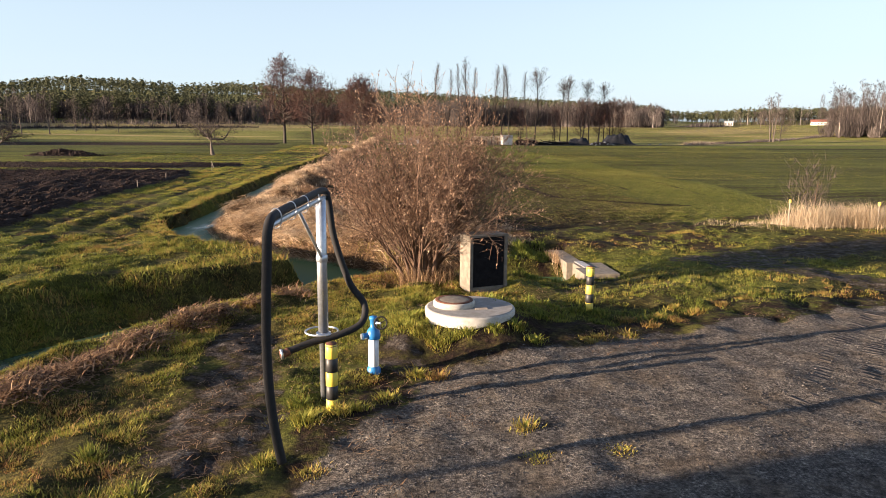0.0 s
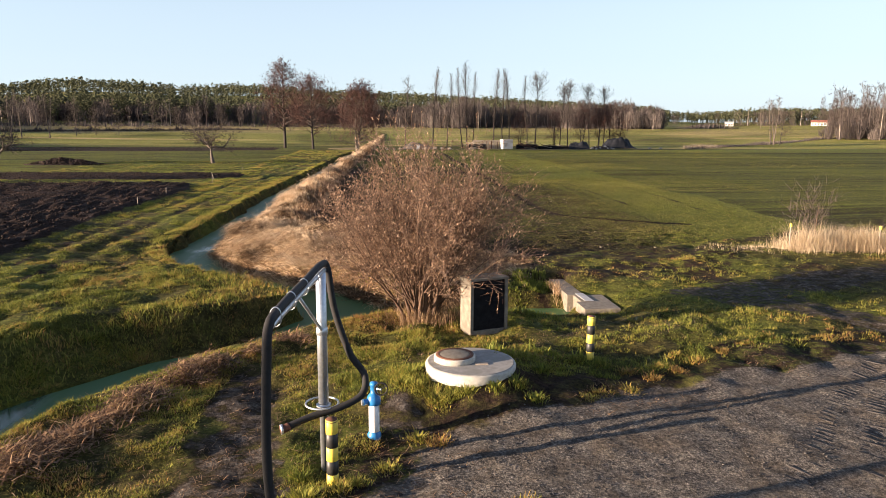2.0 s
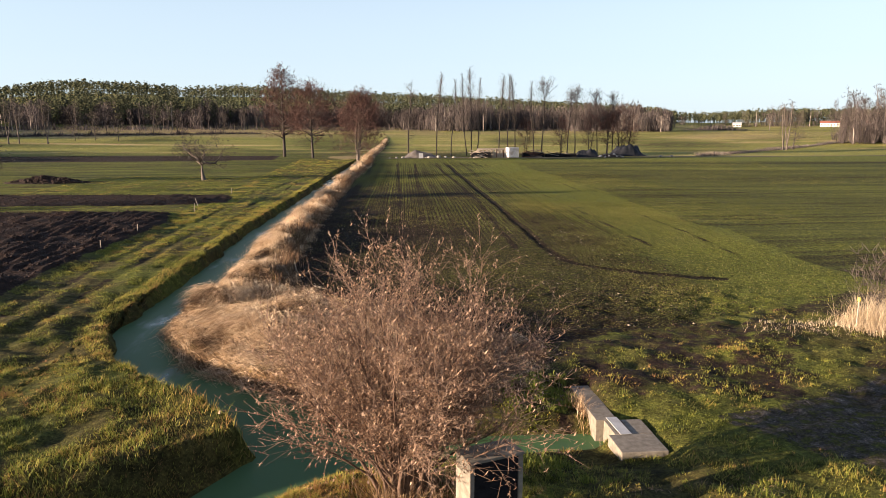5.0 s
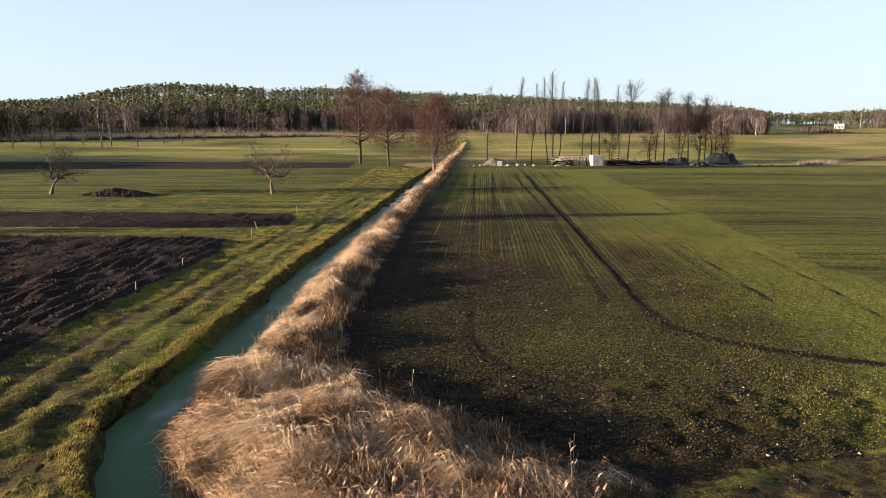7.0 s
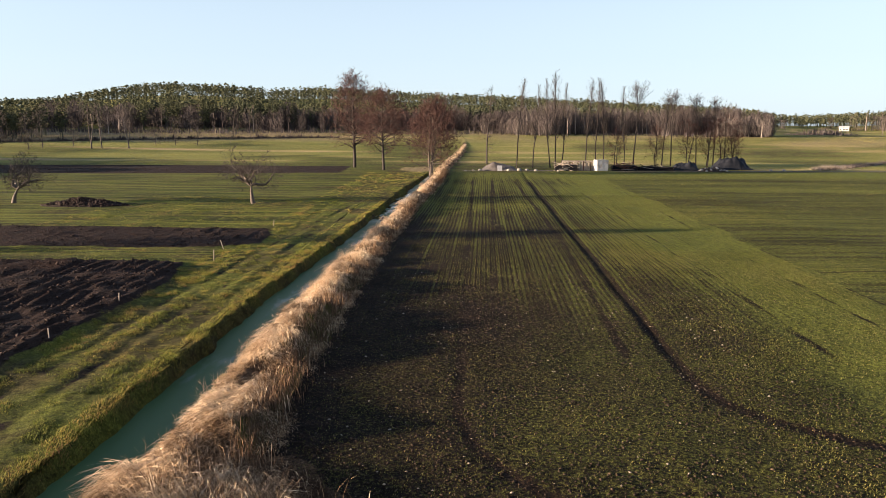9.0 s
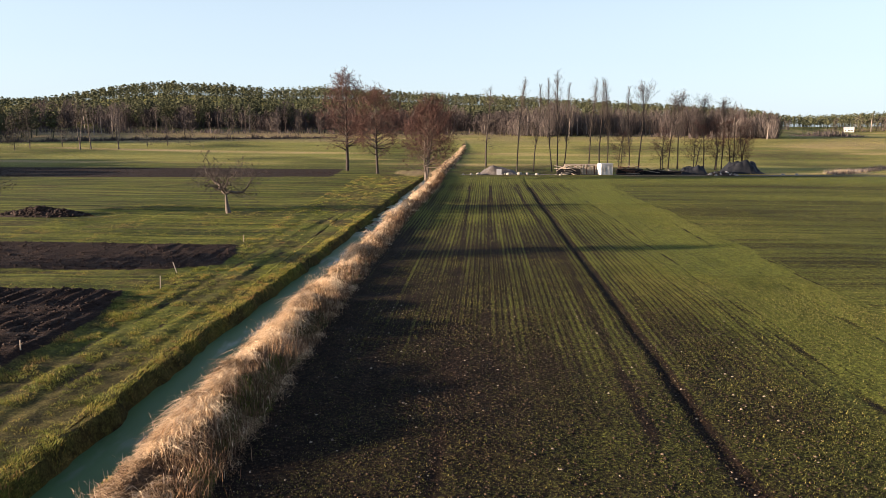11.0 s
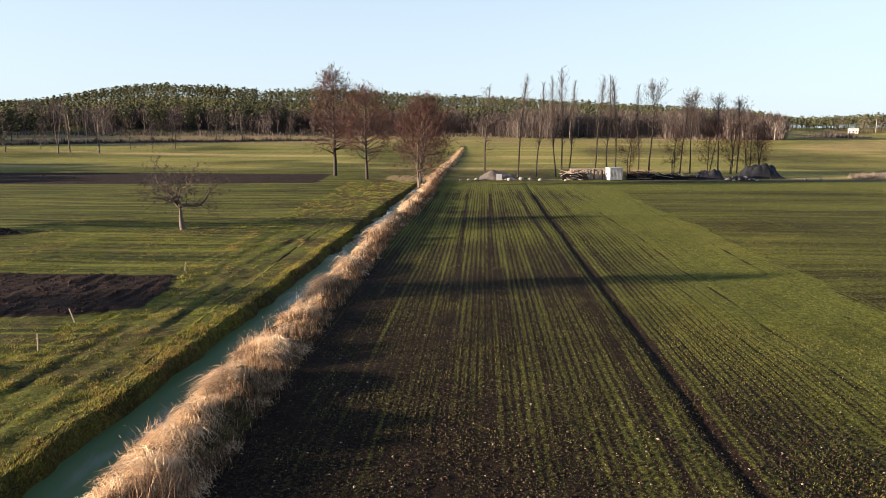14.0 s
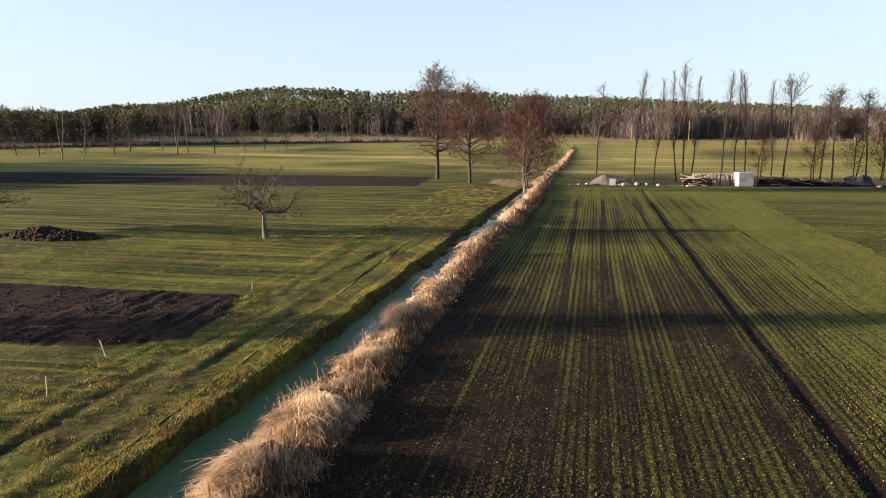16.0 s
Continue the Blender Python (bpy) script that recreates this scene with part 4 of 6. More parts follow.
def reed_stalks(n, pick, h0, h1, w, seed, tone0=0.1):
    """Stalks still upright, some with plumes."""
    r = np.random.default_rng(seed)
    x, y = pick(n, r)
    n = len(x)
    P = np.stack([x, y, np.maximum(height(x, y), water_level(y)) - 0.03], 1)
    h = r.uniform(h0, h1, n) * (1 + 0.3 * fbm(x, y, 1.5, 41))
    yaw, lean = 2.9 + r.normal(0, 1.1, n), h * np.abs(r.normal(0.3, 0.2, n))
    tone = np.clip(0.5 + 0.2 * r.standard_normal(n) + tone0, 0, 1)
    tip = P + np.stack([np.cos(yaw) * lean, np.sin(yaw) * lean, h], 1)
    k = r.random(n) < 0.3
    m = int(k.sum())
    return [blades(P, h, np.full(n, w), lean, yaw, tone),
            blades(tip[k] - [0, 0, 0.10], r.uniform(0.05, 0.2, m), np.full(m, w * 2.0), r.uniform(0.05, 0.16, m), yaw[k], np.clip(tone[k] + 0.1, 0, 1))]


def pick_brink(y0, y1):
    """Along the water's edge of the belt."""
    def pick(n, r):
        y = y0 + (y1 - y0) * r.random(n)
        x = belt(y, BELT_W) + np.abs(r.normal(0, 0.5, n)) - 0.1
        ok = fbm(x, y, 1.6, 48) > 0.15
        return x[ok], y[ok]
    return pick


def pick_belt(y0, y1, power=1.0):
    def pick(n, r):
        y = y0 + (y1 - y0) * r.random(n) ** power
        a, b = belt(y, BELT_W), belt(y, BELT_E)
        x = a + 0.35 + (b - a) * r.random(n)
        ok = fbm(x, y, 0.9, 45, 2) > -0.55
        return x[ok], y[ok]
    return pick


def pick_poly(poly, grow=0.0):
    px, py = [p[0] for p in poly], [p[1] for p in poly]

    def pick(n, r):
        x, y = r.uniform(min(px) - 1, max(px) + 1, 3 * n), r.uniform(min(py) - 1, max(py) + 1, 3 * n)
        ok = inside(x, y, poly) + 0.25 * fbm(x, y, 1.3, 46) > -grow
        ok &= water_distance(x, y) > -0.1
        return x[ok][:n], y[ok][:n]
    return pick


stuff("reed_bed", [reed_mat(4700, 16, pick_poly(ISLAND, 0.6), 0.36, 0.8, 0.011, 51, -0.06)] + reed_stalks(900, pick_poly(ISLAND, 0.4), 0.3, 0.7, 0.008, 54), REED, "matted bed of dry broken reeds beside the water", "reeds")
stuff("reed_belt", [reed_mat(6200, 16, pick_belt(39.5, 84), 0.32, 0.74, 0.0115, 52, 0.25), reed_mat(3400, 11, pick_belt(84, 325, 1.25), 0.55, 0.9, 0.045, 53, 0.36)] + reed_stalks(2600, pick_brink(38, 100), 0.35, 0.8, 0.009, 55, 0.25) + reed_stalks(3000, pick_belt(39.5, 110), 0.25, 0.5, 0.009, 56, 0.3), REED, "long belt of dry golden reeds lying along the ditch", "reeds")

# ---- woods on the hill ----
def crowns(x, y, z, h, each, low, wide, length, width, tone, r, top=0.92, upright=0.0):
    """Crowns of small sprays spread over rounded bodies; arrays over the trees. upright: how far the sprays stand on end."""
    k = np.repeat(np.arange(len(x)), each)
    n = len(k)
    a, c = r.random(n) * 6.283, r.uniform(-1, 1, n)
    rad = wide[k] * np.sqrt(1 - c * c) * (1 - 0.25 * np.maximum(c, 0)) * np.sqrt(r.uniform(0.3, 1, n))
    zc = z[k] + h[k] * (low + (1 - low) * (0.5 + 0.5 * c)) - 0.4 * length
    P = np.stack([x[k] + np.cos(a) * rad, y[k] + np.sin(a) * rad, zc], 1)
    return sprays(P, length * r.uniform(0.3, 1.1, n) * (1 + upright), length * r.uniform(0.2, 0.9, n) * (1 - 0.5 * upright), width * r.uniform(0.7, 1.3, n), a + r.normal(0, 0.7, n), np.clip(tone[k] + 0.10 * r.standard_normal(n), 0, top))


def pines(x, y, r, each=10, h0=10.0, h1=14.5, w0=1.2, w1=2.2, low=0.35, dark=0.0, stems=True, clumps=5):
    """Pines: heads made of small clumps of needles over bare trunks."""
    n = len(x)
    z, h = height(x, y), r.uniform(h0, h1, n) * (1 + 0.12 * fbm(x, y, 60, 63)) * (1 - 0.34 * smooth(-23 - polar(x, y)[1], 0, 9))
    wide = r.uniform(w0, w1, n)
    tone = np.clip(0.40 + 0.13 * r.standard_normal(n) + 0.22 * fbm(x, y, 50, 64) - dark, 0, 1)
    k = np.repeat(np.arange(n), clumps)
    m = len(k)
    a, c = r.random(m) * 6.283, r.uniform(-0.9, 0.75, m)
    rad = wide[k] * np.sqrt(1 - c * c) * r.uniform(0.2, 0.75, m)
    P = np.stack([x[k] + np.cos(a) * rad, y[k] + np.sin(a) * rad, z[k] + h[k] * (low + (1 - low) * (0.5 + 0.5 * c))], 1)
    out = [lumps(P, wide[k] * r.uniform(0.75, 1.15, m) * (1.5 / clumps ** 0.5), np.clip(tone[k] + r.normal(0, 0.1, m), 0, 1), 0.6, 65)]
    if stems:
        out.append(blades(np.stack([x, y, z - 0.5], 1), h * 0.85, np.full(n, 0.38), np.zeros(n), r.random(n) * 6.283, np.full(n, 0.1)))
    out.append(crowns(x, y, z, h, each, low, wide * 1.1, 0.8, 0.6, tone, r))
    return out


def round_land(az, d):
    return d * np.sin(np.radians(az)), 30 + d * np.cos(np.radians(az))


def wood_front(az):
    """Where the wood begins, by direction."""
    return np.where(az > 24.5, 745, 455) + 24 * fbm(az, az * 0, 3.0, 62) - 60 * smooth(-30.5 - az, 0, 3) + 26 * smooth(2.2 - np.abs(az + 27), 0, 1.5)


def bare_trees(az, d, h, r, each, tone, pale=0.12, wide=(1.6, 3.2), width=0.15, low=0.12):
    x, y = round_land(az, d)
    n = len(x)
    z = height(x, y)
    tone = np.clip(tone + 0.13 * r.standard_normal(n) + 0.25 * fbm(x, y, 22, 67), 0, 0.92)
    white = r.random(n) < pale
    return [crowns(x, y, z, h, each, low, r.uniform(*wide, n), 1.3, width, tone, r, upright=0.6),
            blades(np.stack([x, y, z - 0.3], 1), h * 0.9, np.where(white, 0.42, 0.3), r.uniform(0, 0.9, n), r.random(n) * 6.283, np.where(white, 1.0, tone * 0.5))]


def far_woods():
    r = np.random.default_rng(61)
    n = 10500
    az = r.uniform(-56, 56, n)
    front = wood_front(az)
    d = np.sqrt((front + 15) ** 2 + (965 ** 2 - (front + 15) ** 2) * r.random(n))
    pieces = pines(*round_land(az, d), r, clumps=4)
    # taller pines along the wood's edge, and a clump that stands out before it
    az = r.uniform(-56, 24, 1500)
    az = az[(fbm(az, az * 0, 4.0, 74) > -0.35) & ((az < 5) | (fbm(az, az * 0, 1.5, 75) > 0.5))]
    pieces += pines(*round_land(az, wood_front(az) + r.uniform(2, 60, len(az))), r, 40, 12, 17, 2.0, 3.4, 0.04, 0.10, False, 9)
    for a0, spread, d0, m in ((-33.5, 1.9, 350, 34), (-39, 2.5, 345, 40), (-16.5, 3.5, 436, 26), (-21, 1.5, 440, 10)):
        az = r.normal(a0, spread, m)
        pieces += pines(*round_land(az, d0 + r.uniform(-14, 22, m)), r, 160, 15, 20, 2.2, 3.6, 0.26, -0.1, True, 26)
    az = r.uniform(29, 56, 260)
    pieces += pines(*round_land(az, 735 + r.uniform(-25, 30, 260)), r, 24, 12, 18, 2.0, 3.4, 0.25, -0.05, True, 8)
    stuff("pine_wood", pieces, PINE, "dark green pine wood covering the far hill", "forest")
    # leafless wood along the foot of the hill
    n = 1600
    az = r.uniform(-56, 6, n)
    keep = fbm(az, az * 0, 2.6, 68) > -0.6
    az = az[keep]
    n = len(az)
    out = bare_trees(az, wood_front(az) + r.uniform(-18, 14, n), r.uniform(7, 13, n) * (1 + 0.35 * fbm(az, az * 0, 1.2, 66)), r, 130, 0.58, 0.01, (2.6, 4.6), 0.2, low=-0.03)
    n = 1250
    az = r.uniform(2.5, 24.5, n)
    out += bare_trees(az, wood_front(az) - 34 + r.uniform(-10, 36, n), r.uniform(9, 15.5, n) * (1 + 0.25 * fbm(az, az * 0, 1.5, 76)), r, 110, 0.52, 0.08, low=0.02)
    n = 110
    az = np.concatenate([r.normal(22.8, 1.1, n // 2), r.normal(6.4, 1.2, n - n // 2)])
    out += bare_trees(az, wood_front(az) - 52 + r.uniform(-4, 8, n), r.uniform(7, 11, n), r, 110, 0.84, 0.3, width=0.13)
    n = 230
    az = np.concatenate([r.normal(31.3, 0.8, 50), r.normal(36.8, 1.6, 100), r.uniform(41, 56, 80)])
    out += bare_trees(az, 712 + r.uniform(-10, 20, n), r.uniform(10, 18, n), r, 90, 0.7, 0.15)
    # single thin birches with white trunks before the wood
    n = 60
    az = np.concatenate([r.normal(-26.2, 1.0, 14), r.uniform(-24, -5, 30), r.normal(8, 1.0, 16)])
    out += bare_trees(az, np.where(az < 0, 400, 402) + r.uniform(-25, 15, n), r.uniform(9, 15, n), r, 70, 0.66, 0.35, (1.0, 2.0), 0.11, 0.35)
    # scrub at its foot
    n = 9000
    az = r.uniform(-58, 58, n)
    d = np.where(az > 24.5, 705, 402) + r.uniform(-8, 24, n) + 10 * fbm(az, az * 0, 2.0, 69) - 55 * smooth(-30.5 - az, 0, 3)
    x, y = round_land(az, d)
    out.append(sprays(np.stack([x, y, height(x, y)], 1), r.uniform(0.6, 3.0, n) * (1 + 0.7 * fbm(az, az * 0, 0.5, 77)), r.uniform(0.2, 1.2, n), np.full(n, 0.35), r.random(n) * 6.283, np.clip(0.48 + 0.2 * r.standard_normal(n) + 0.4 * fbm(az, az * 0, 1.0, 70), 0, 0.9)))
    # low brown growth along a ditch across the meadow
    n = 6000
    az = r.uniform(-47, -9, n)
    d = 292 + 1.6 * (az + 47) + r.normal(0, 2.6, n)
    ok = fbm(az, az * 0, 1.6, 71) > -0.8
    az, d, n = az[ok], d[ok], int(ok.sum())
    x, y = round_land(az, d)
    out.append(sprays(np.stack([x, y, height(x, y)], 1), r.uniform(0.3, 1.6, n) * (1 + 0.9 * fbm(az, az * 0, 0.5, 72)), r.uniform(0.1, 0.9, n), np.full(n, 0.28), r.random(n) * 6.283, np.clip(0.3 + 0.2 * r.standard_normal(n), 0, 0.9)))
    # brown thicket on the meadow, and a hedge along the track
    n = 900
    x, y = r.normal(247, 13, n), r.normal(502, 5, n)
    out.append(sprays(np.stack([x, y, height(x, y)], 1), r.uniform(1.0, 5.5, n) * np.exp(-((x - 247) / 18) ** 2), r.uniform(0.3, 2.0, n), np.full(n, 0.5), r.random(n) * 6.283, np.clip(0.7 + 0.2 * r.standard_normal(n), 0, 0.9)))
    n = 80
    az, d = r.uniform(36.6, 43.5, n), r.uniform(285, 312, n)
    out += bare_trees(az, d, np.where(r.random(n) < 0.45, r.uniform(3, 8, n), r.uniform(9, 17, n)), r, 300, 0.66, 0.1, (1.4, 3.2), 0.10, 0.06)
    n = 5200
    t = r.random(n)
    x = np.interp(t, [0, 0.35, 0.7, 1], [84, 121, 172, 216]) + r.normal(0, 1.2, n)
    y = np.interp(t, [0, 0.35, 0.7, 1], [183, 221, 263, 281]) + r.normal(0, 1.2, n)
    out.append(sprays(np.stack([x, y, height(x, y)], 1), r.uniform(0.15, 0.85, n) * (1 + 0.9 * fbm(x, y, 9, 73)), r.uniform(0.3, 1.5, n), np.full(n, 0.2), r.random(n) * 6.283, np.clip(0.75 + 0.25 * r.standard_normal(n), 0, 1)))
    stuff("bare_wood", out, FARTWIG, "leafless grey-brown birch wood at the foot of the hill", "forest")
    # wood beside the meadows whose shade lies over the far plots
    n = 420
    stuff("shelter_wood", pines(r.uniform(-212, -156, n), r.uniform(118, 195, n), r, 16, 15, 22, 2.4, 4.0), PINE, "pine wood beside the far meadows", "forest")
    # rough grass of the far meadows, paler where it was left standing
    n = 90000
    az, d = r.uniform(-44, 44, n), np.sqrt(r.uniform(150 ** 2, 430 ** 2, n))
    x, y = round_land(az, d)
    left = (inside(x, y, FIELD) < -3) & (inside(x, y, PLOT_FAR) < 0) & (np.abs(x - belt(y, BELT_E)) > 3.5) & (np.abs(y - 172.5 - 0.08 * x) > 3)
    rank = smooth(d + 12 * fbm(x, y, 30, 32), 318, 335) * np.maximum(smooth(-6 - az, 0, 6), smooth(fbm(x, y * 2, 45, 33), -0.25, 0.3))
    tone = 0.42 + 0.34 * fbm(x * 0.25, y, 22, 34) + 0.3 * rank + 0.1 * r.standard_normal(n)
    ok = left & (r.random(n) < 0.55 + 0.5 * fbm(x * 0.3, y, 12, 35) + 0.5 * rank)
    x, y, d, tone, rank, n = x[ok], y[ok], d[ok], tone[ok], rank[ok], int(ok.sum())
    stuff("far_grass", [sprays(np.stack([x, y, height(x, y) - 0.03], 1), r.uniform(0.06, 0.16, n) * (1 + 0.8 * rank), r.uniform(0.1, 0.5, n), 0.24 * d / 300 * r.uniform(0.6, 1.4, n), r.random(n) * 6.283, np.clip(tone - 0.1, 0.0, 0.75))], FARGRASS, "rough yellowed grass of the far meadows", "grass")


far_woods()


# ---- farm building out of sight that shades the yard ----
barn = thing("barn", "plain rendered barn with a tiled roof beside the yard", "barn", (-29, -4.85, 0))
part("wall", box(bmesh.new(), -4, 4, -8, 6.6, -0.3, 4.6), PLASTER, barn)
bm = bmesh.new()
roof = [bm.verts.new(p) for p in ((-4.5, -8.4, 4.4), (4.5, -8.4, 4.4), (0, -8.4, 7.4), (-4.5, 7.0, 4.4), (4.5, 7.0, 4.4), (0, 7.0, 7.4))]
for f in ((0, 1, 2), (5, 4, 3), (1, 4, 5, 2), (0, 2, 5, 3), (0, 3, 4, 1)):
    bm.faces.new([roof[k] for k in f])
part("roof", bm, ROOF, barn)
part("door", box(bmesh.new(), 4.0, 4.06, -1.5, 1.5, 0, 3.2, 0.02), GREYWOOD, barn)

# unseen mast, added only to throw a thin line of shadow over the gravel
mast = thing("shadow_mast", "unseen tall wooden mast added to cast a thin shadow over the yard", "utility pole", (-20, 6.2, float(height(-20, 6.2))))
part("pole", lathe([(0, -0.5), (0.085, -0.5), (0.06, 8.0), (0, 8.05)], 14), GREYWOOD, mast, "", True)
part("cap", lathe([(0.10, 8.0), (0.11, 8.03), (0.0, 8.14)], 14), ZINC, mast, "zinc cap", True)

# ---- filling post with its hose ----
PX, PY = -0.68, 13.95
G = float(height(PX, PY))
post = thing("filling_post", "galvanised filling post with a black hose on its arm", "standpipe", (PX, PY, G))
part("pole", lathe([(0, -0.3), (0.062, -0.3), (0.062, 1.05), (0.074, 1.05), (0.074, 2.96 - G), (0, 2.98 - G)], 20), ZINC, post, "galvanised steel pole", True)
top = 2.97 - G
AX, AY = -0.34, -2.85     # reach of the arm
arm = part("arm", tube([(0.05, 0.25, top), (AX * 0.5, AY * 0.5, top), (AX, AY, top)], 0.035, 10, steps=3), ZINC, post, "", True)
part("brace", tube([(0, -0.03, top - 0.85), (AX * 0.5, AY * 0.5, top - 0.02)], 0.022, 8, steps=2), ZINC, post, "", True)
part("collar", lathe([(0.075, top - 0.92), (0.085, top - 0.91), (0.085, top - 0.82), (0.075, top - 0.81)], 20), ZINC, post, "", True)
hose = part("hose", tube([(AX + 0.06, AY - 0.08, 0.40 - G), (AX - 0.02, AY - 0.11, 1.0), (AX - 0.055, AY - 0.11, 1.7), (AX - 0.02, AY - 0.12, top - 0.35), (AX, AY - 0.03, top + 0.02), (AX * 0.85, AY * 0.85, top + 0.09), (AX * 0.4, AY * 0.4, top + 0.1), (0.02, 0.05, top + 0.11), (0.09, 0.22, top - 0.02), (0.17, 0.22, top - 0.6), (0.38, 0.2, 1.75), (0.60, 0.12, 1.42), (0.56, -0.06, 1.18), (0.25, -0.2, 1.05), (-0.15, -0.3, 0.97), (-0.5, -0.45, 0.88)], 0.051, 14, steps=10, ripple=0.015), RUBBER, post, "thick black rubber hose", True)
for f in (0.15, 0.4, 0.65, 0.9):
    bm = tube([Vector((AX * f, AY * f, top + 0.045)) + Vector((math.cos(a) * 0.062, 0, math.sin(a) * 0.108)) for a in [2 * math.pi * k / 12 for k in range(13)]], 0.007, 6, steps=2)
    part("clip", bm, ZINC, hose, "zinc hose clip")
part("coupling", tube([(-0.46, -0.43, 0.89), (-0.52, -0.46, 0.87), (-0.58, -0.48, 0.86)], [0.06, 0.06, 0.058], 14, steps=3), RUST, hose, "rust-brown pipe end of the hose", True)
part("clamp_ring", tube([(-0.545, -0.468, 0.865), (-0.575, -0.478, 0.862)], [0.072, 0.072], 14, steps=2), ZINC, hose, "zinc clamp ring", True)
part("ring", tube([(math.cos(a) * 0.24 - 0.02, math.sin(a) * 0.24 - 0.04, 1.06) for a in [2 * math.pi * k / 16 for k in range(17)]], 0.015, 8, steps=3), ZINC, post, "", True)
part("flange", lathe([(0.062, 1.0), (0.11, 1.0), (0.11, 1.03), (0.075, 1.04)], 20), ZINC, post, "", True)


def bollard(x, y, top_z, turn=0):
    g = float(height(x, y))
    ob = thing("bollard", "yellow and black striped steel bollard", "bollard", (x, y, g), turn, "striped bollards")
    n, r, h = 5, 0.085, top_z - g
    part("core", lathe([(0, -0.3), (r - 0.004, -0.3), (r - 0.004, h - 0.01), (0, h - 0.01)], 24), BLACK, ob, "", True)
    for k in range(n):
        z0, z1 = -0.02 + (h + 0.02) * k / n, -0.02 + (h + 0.02) * (k + 1) / n
        bm = lathe([(r - 0.003, z0), (r, z0 + 0.002), (r, z1 - 0.002), (r - 0.003, z1)], 24)
        part("yellow_band" if k % 2 == 0 else "black_band", bm, YELLOW if k % 2 == 0 else BLACK, ob, "", True)
    part("cap", lathe([(r - 0.002, h - 0.03), (r + 0.003, h - 0.025), (r * 0.9, h + 0.012), (0, h + 0.02)], 24), RUST, ob, "dark rusty cap", True)
    return ob


bollard(-0.54, 13.4, 0.98)
bollard(4.69, 18.06, 1.09)

# ---- hydrant with its valve wheel ----
g = float(height(0.06, 14.8))
hyd = thing("hydrant", "blue and white standing hydrant with a valve wheel", "hydrant", (0.06, 14.8, g), 0)
hyd.scale = (0.9, 0.9, 0.93)
part("foot", lathe([(0, -0.1), (0.125, -0.1), (0.125, 0.05), (0.10, 0.09), (0.085, 0.12)], 24), BLUE, hyd, "blue foot flange", True)
part("barrel", lathe([(0.085, 0.10), (0.095, 0.105), (0.095, 0.60), (0.085, 0.605)], 24), WHITE, hyd, "white barrel", True)
for a in range(6):
    c, s = math.cos(a * 1.047), math.sin(a * 1.047)
    part("rib", box(bmesh.new(), -0.010, 0.010, 0.09, 0.105, 0.12, 0.59, 0.003, Matrix.Rotation(a * 1.047, 4, "Z")), WHITE, hyd)
part("head", lathe([(0.09, 0.59), (0.12, 0.60), (0.125, 0.66), (0.115, 0.74), (0.075, 0.79), (0.06, 0.80), (0.06, 0.93), (0.075, 0.94), (0.07, 0.99), (0.0, 1.01)], 24), BLUE, hyd, "blue cast head", True)
outlet = part("outlet", tube([(-0.08, -0.03, 0.67), (-0.16, -0.06, 0.66), (-0.19, -0.07, 0.66)], [0.05, 0.05, 0.06], 14, steps=2), BLUE, hyd, "", True)
part("outlet_cap", tube([(-0.185, -0.07, 0.66), (-0.22, -0.08, 0.66)], 0.05, 14, steps=1), ZINC, outlet)
wheel = part("valve_wheel", tube([(0.13 + 0.11 * math.cos(a), -0.10, 0.90 + 0.11 * math.sin(a)) for a in [2 * math.pi * k / 16 for k in range(17)]], 0.014, 8, steps=2), RUBBER, hyd, "dark hand wheel", True)
for a in (0.5, 2.6, 4.7):
    part("spoke", tube([(0.13, -0.10, 0.90), (0.13 + 0.11 * math.cos(a), -0.10, 0.90 + 0.11 * math.sin(a))], 0.010, 6, steps=1), RUBBER, wheel)
part("stem", tube([(0.0, 0.0, 0.86), (0.08, -0.05, 0.89), (0.13, -0.11, 0.90)], 0.022, 8, steps=1), ZINC, wheel)

# ---- well cover ----
WX, WY = 1.93, 16.85
well = thing("well_cover", "round painted concrete well cover with a manhole neck", "well cover", (WX, WY, 0.0))
part("ring_wall", lathe([(0, 0.1), (0.86, 0.1), (0.87, 0.56), (0.855, 0.585), (0, 0.59)], 56), WHITEWASH, well, "white-painted concrete rim", True)
part("slab", lathe([(0, 0.588), (0.835, 0.588), (0.82, 0.598), (0, 0.60)], 56), SLAB_TOP, well, "grey concrete slab")
neck = part("neck", lathe([(0, 0.58), (0.40, 0.58), (0.40, 0.69), (0.385, 0.705), (0.3, 0.706), (0, 0.706)], 40), WHITEWASH, well, "white manhole neck", True)
part("iron_frame", lathe([(0.30, 0.70), (0.365, 0.70), (0.365, 0.722), (0.30, 0.722)], 40), RUST, neck, "rusty iron frame", True)
part("lid", lathe([(0, 0.70), (0.295, 0.70), (0.295, 0.716), (0.27, 0.722), (0, 0.722)], 40), CONCRETE, neck, "concrete-filled lid", True)
for o in well.children:
    if o.name.startswith("neck"):
        o.location = (-0.30, 0.08, 0)
part("handle_plate", box(bmesh.new(), 0.06, 0.30, -0.28, -0.17, 0.598, 0.615, 0.005), GREYWOOD, well, "small weathered plate")

# ---- concrete housing on the bank ----
hou = thing("concrete_housing", "weathered concrete housing with a dark panel door on the bank", "housing", (2.42, 20.28, 0.05), 19)
part("side_wall", box(bmesh.new(), 0.0, 0.09, 0.0, 0.55, -0.5, 1.33, 0.012), CONCRETE, hou)
part("side_wall", box(bmesh.new(), 0.95, 1.04, 0.0, 0.55, -0.5, 1.33, 0.012), CONCRETE, hou)
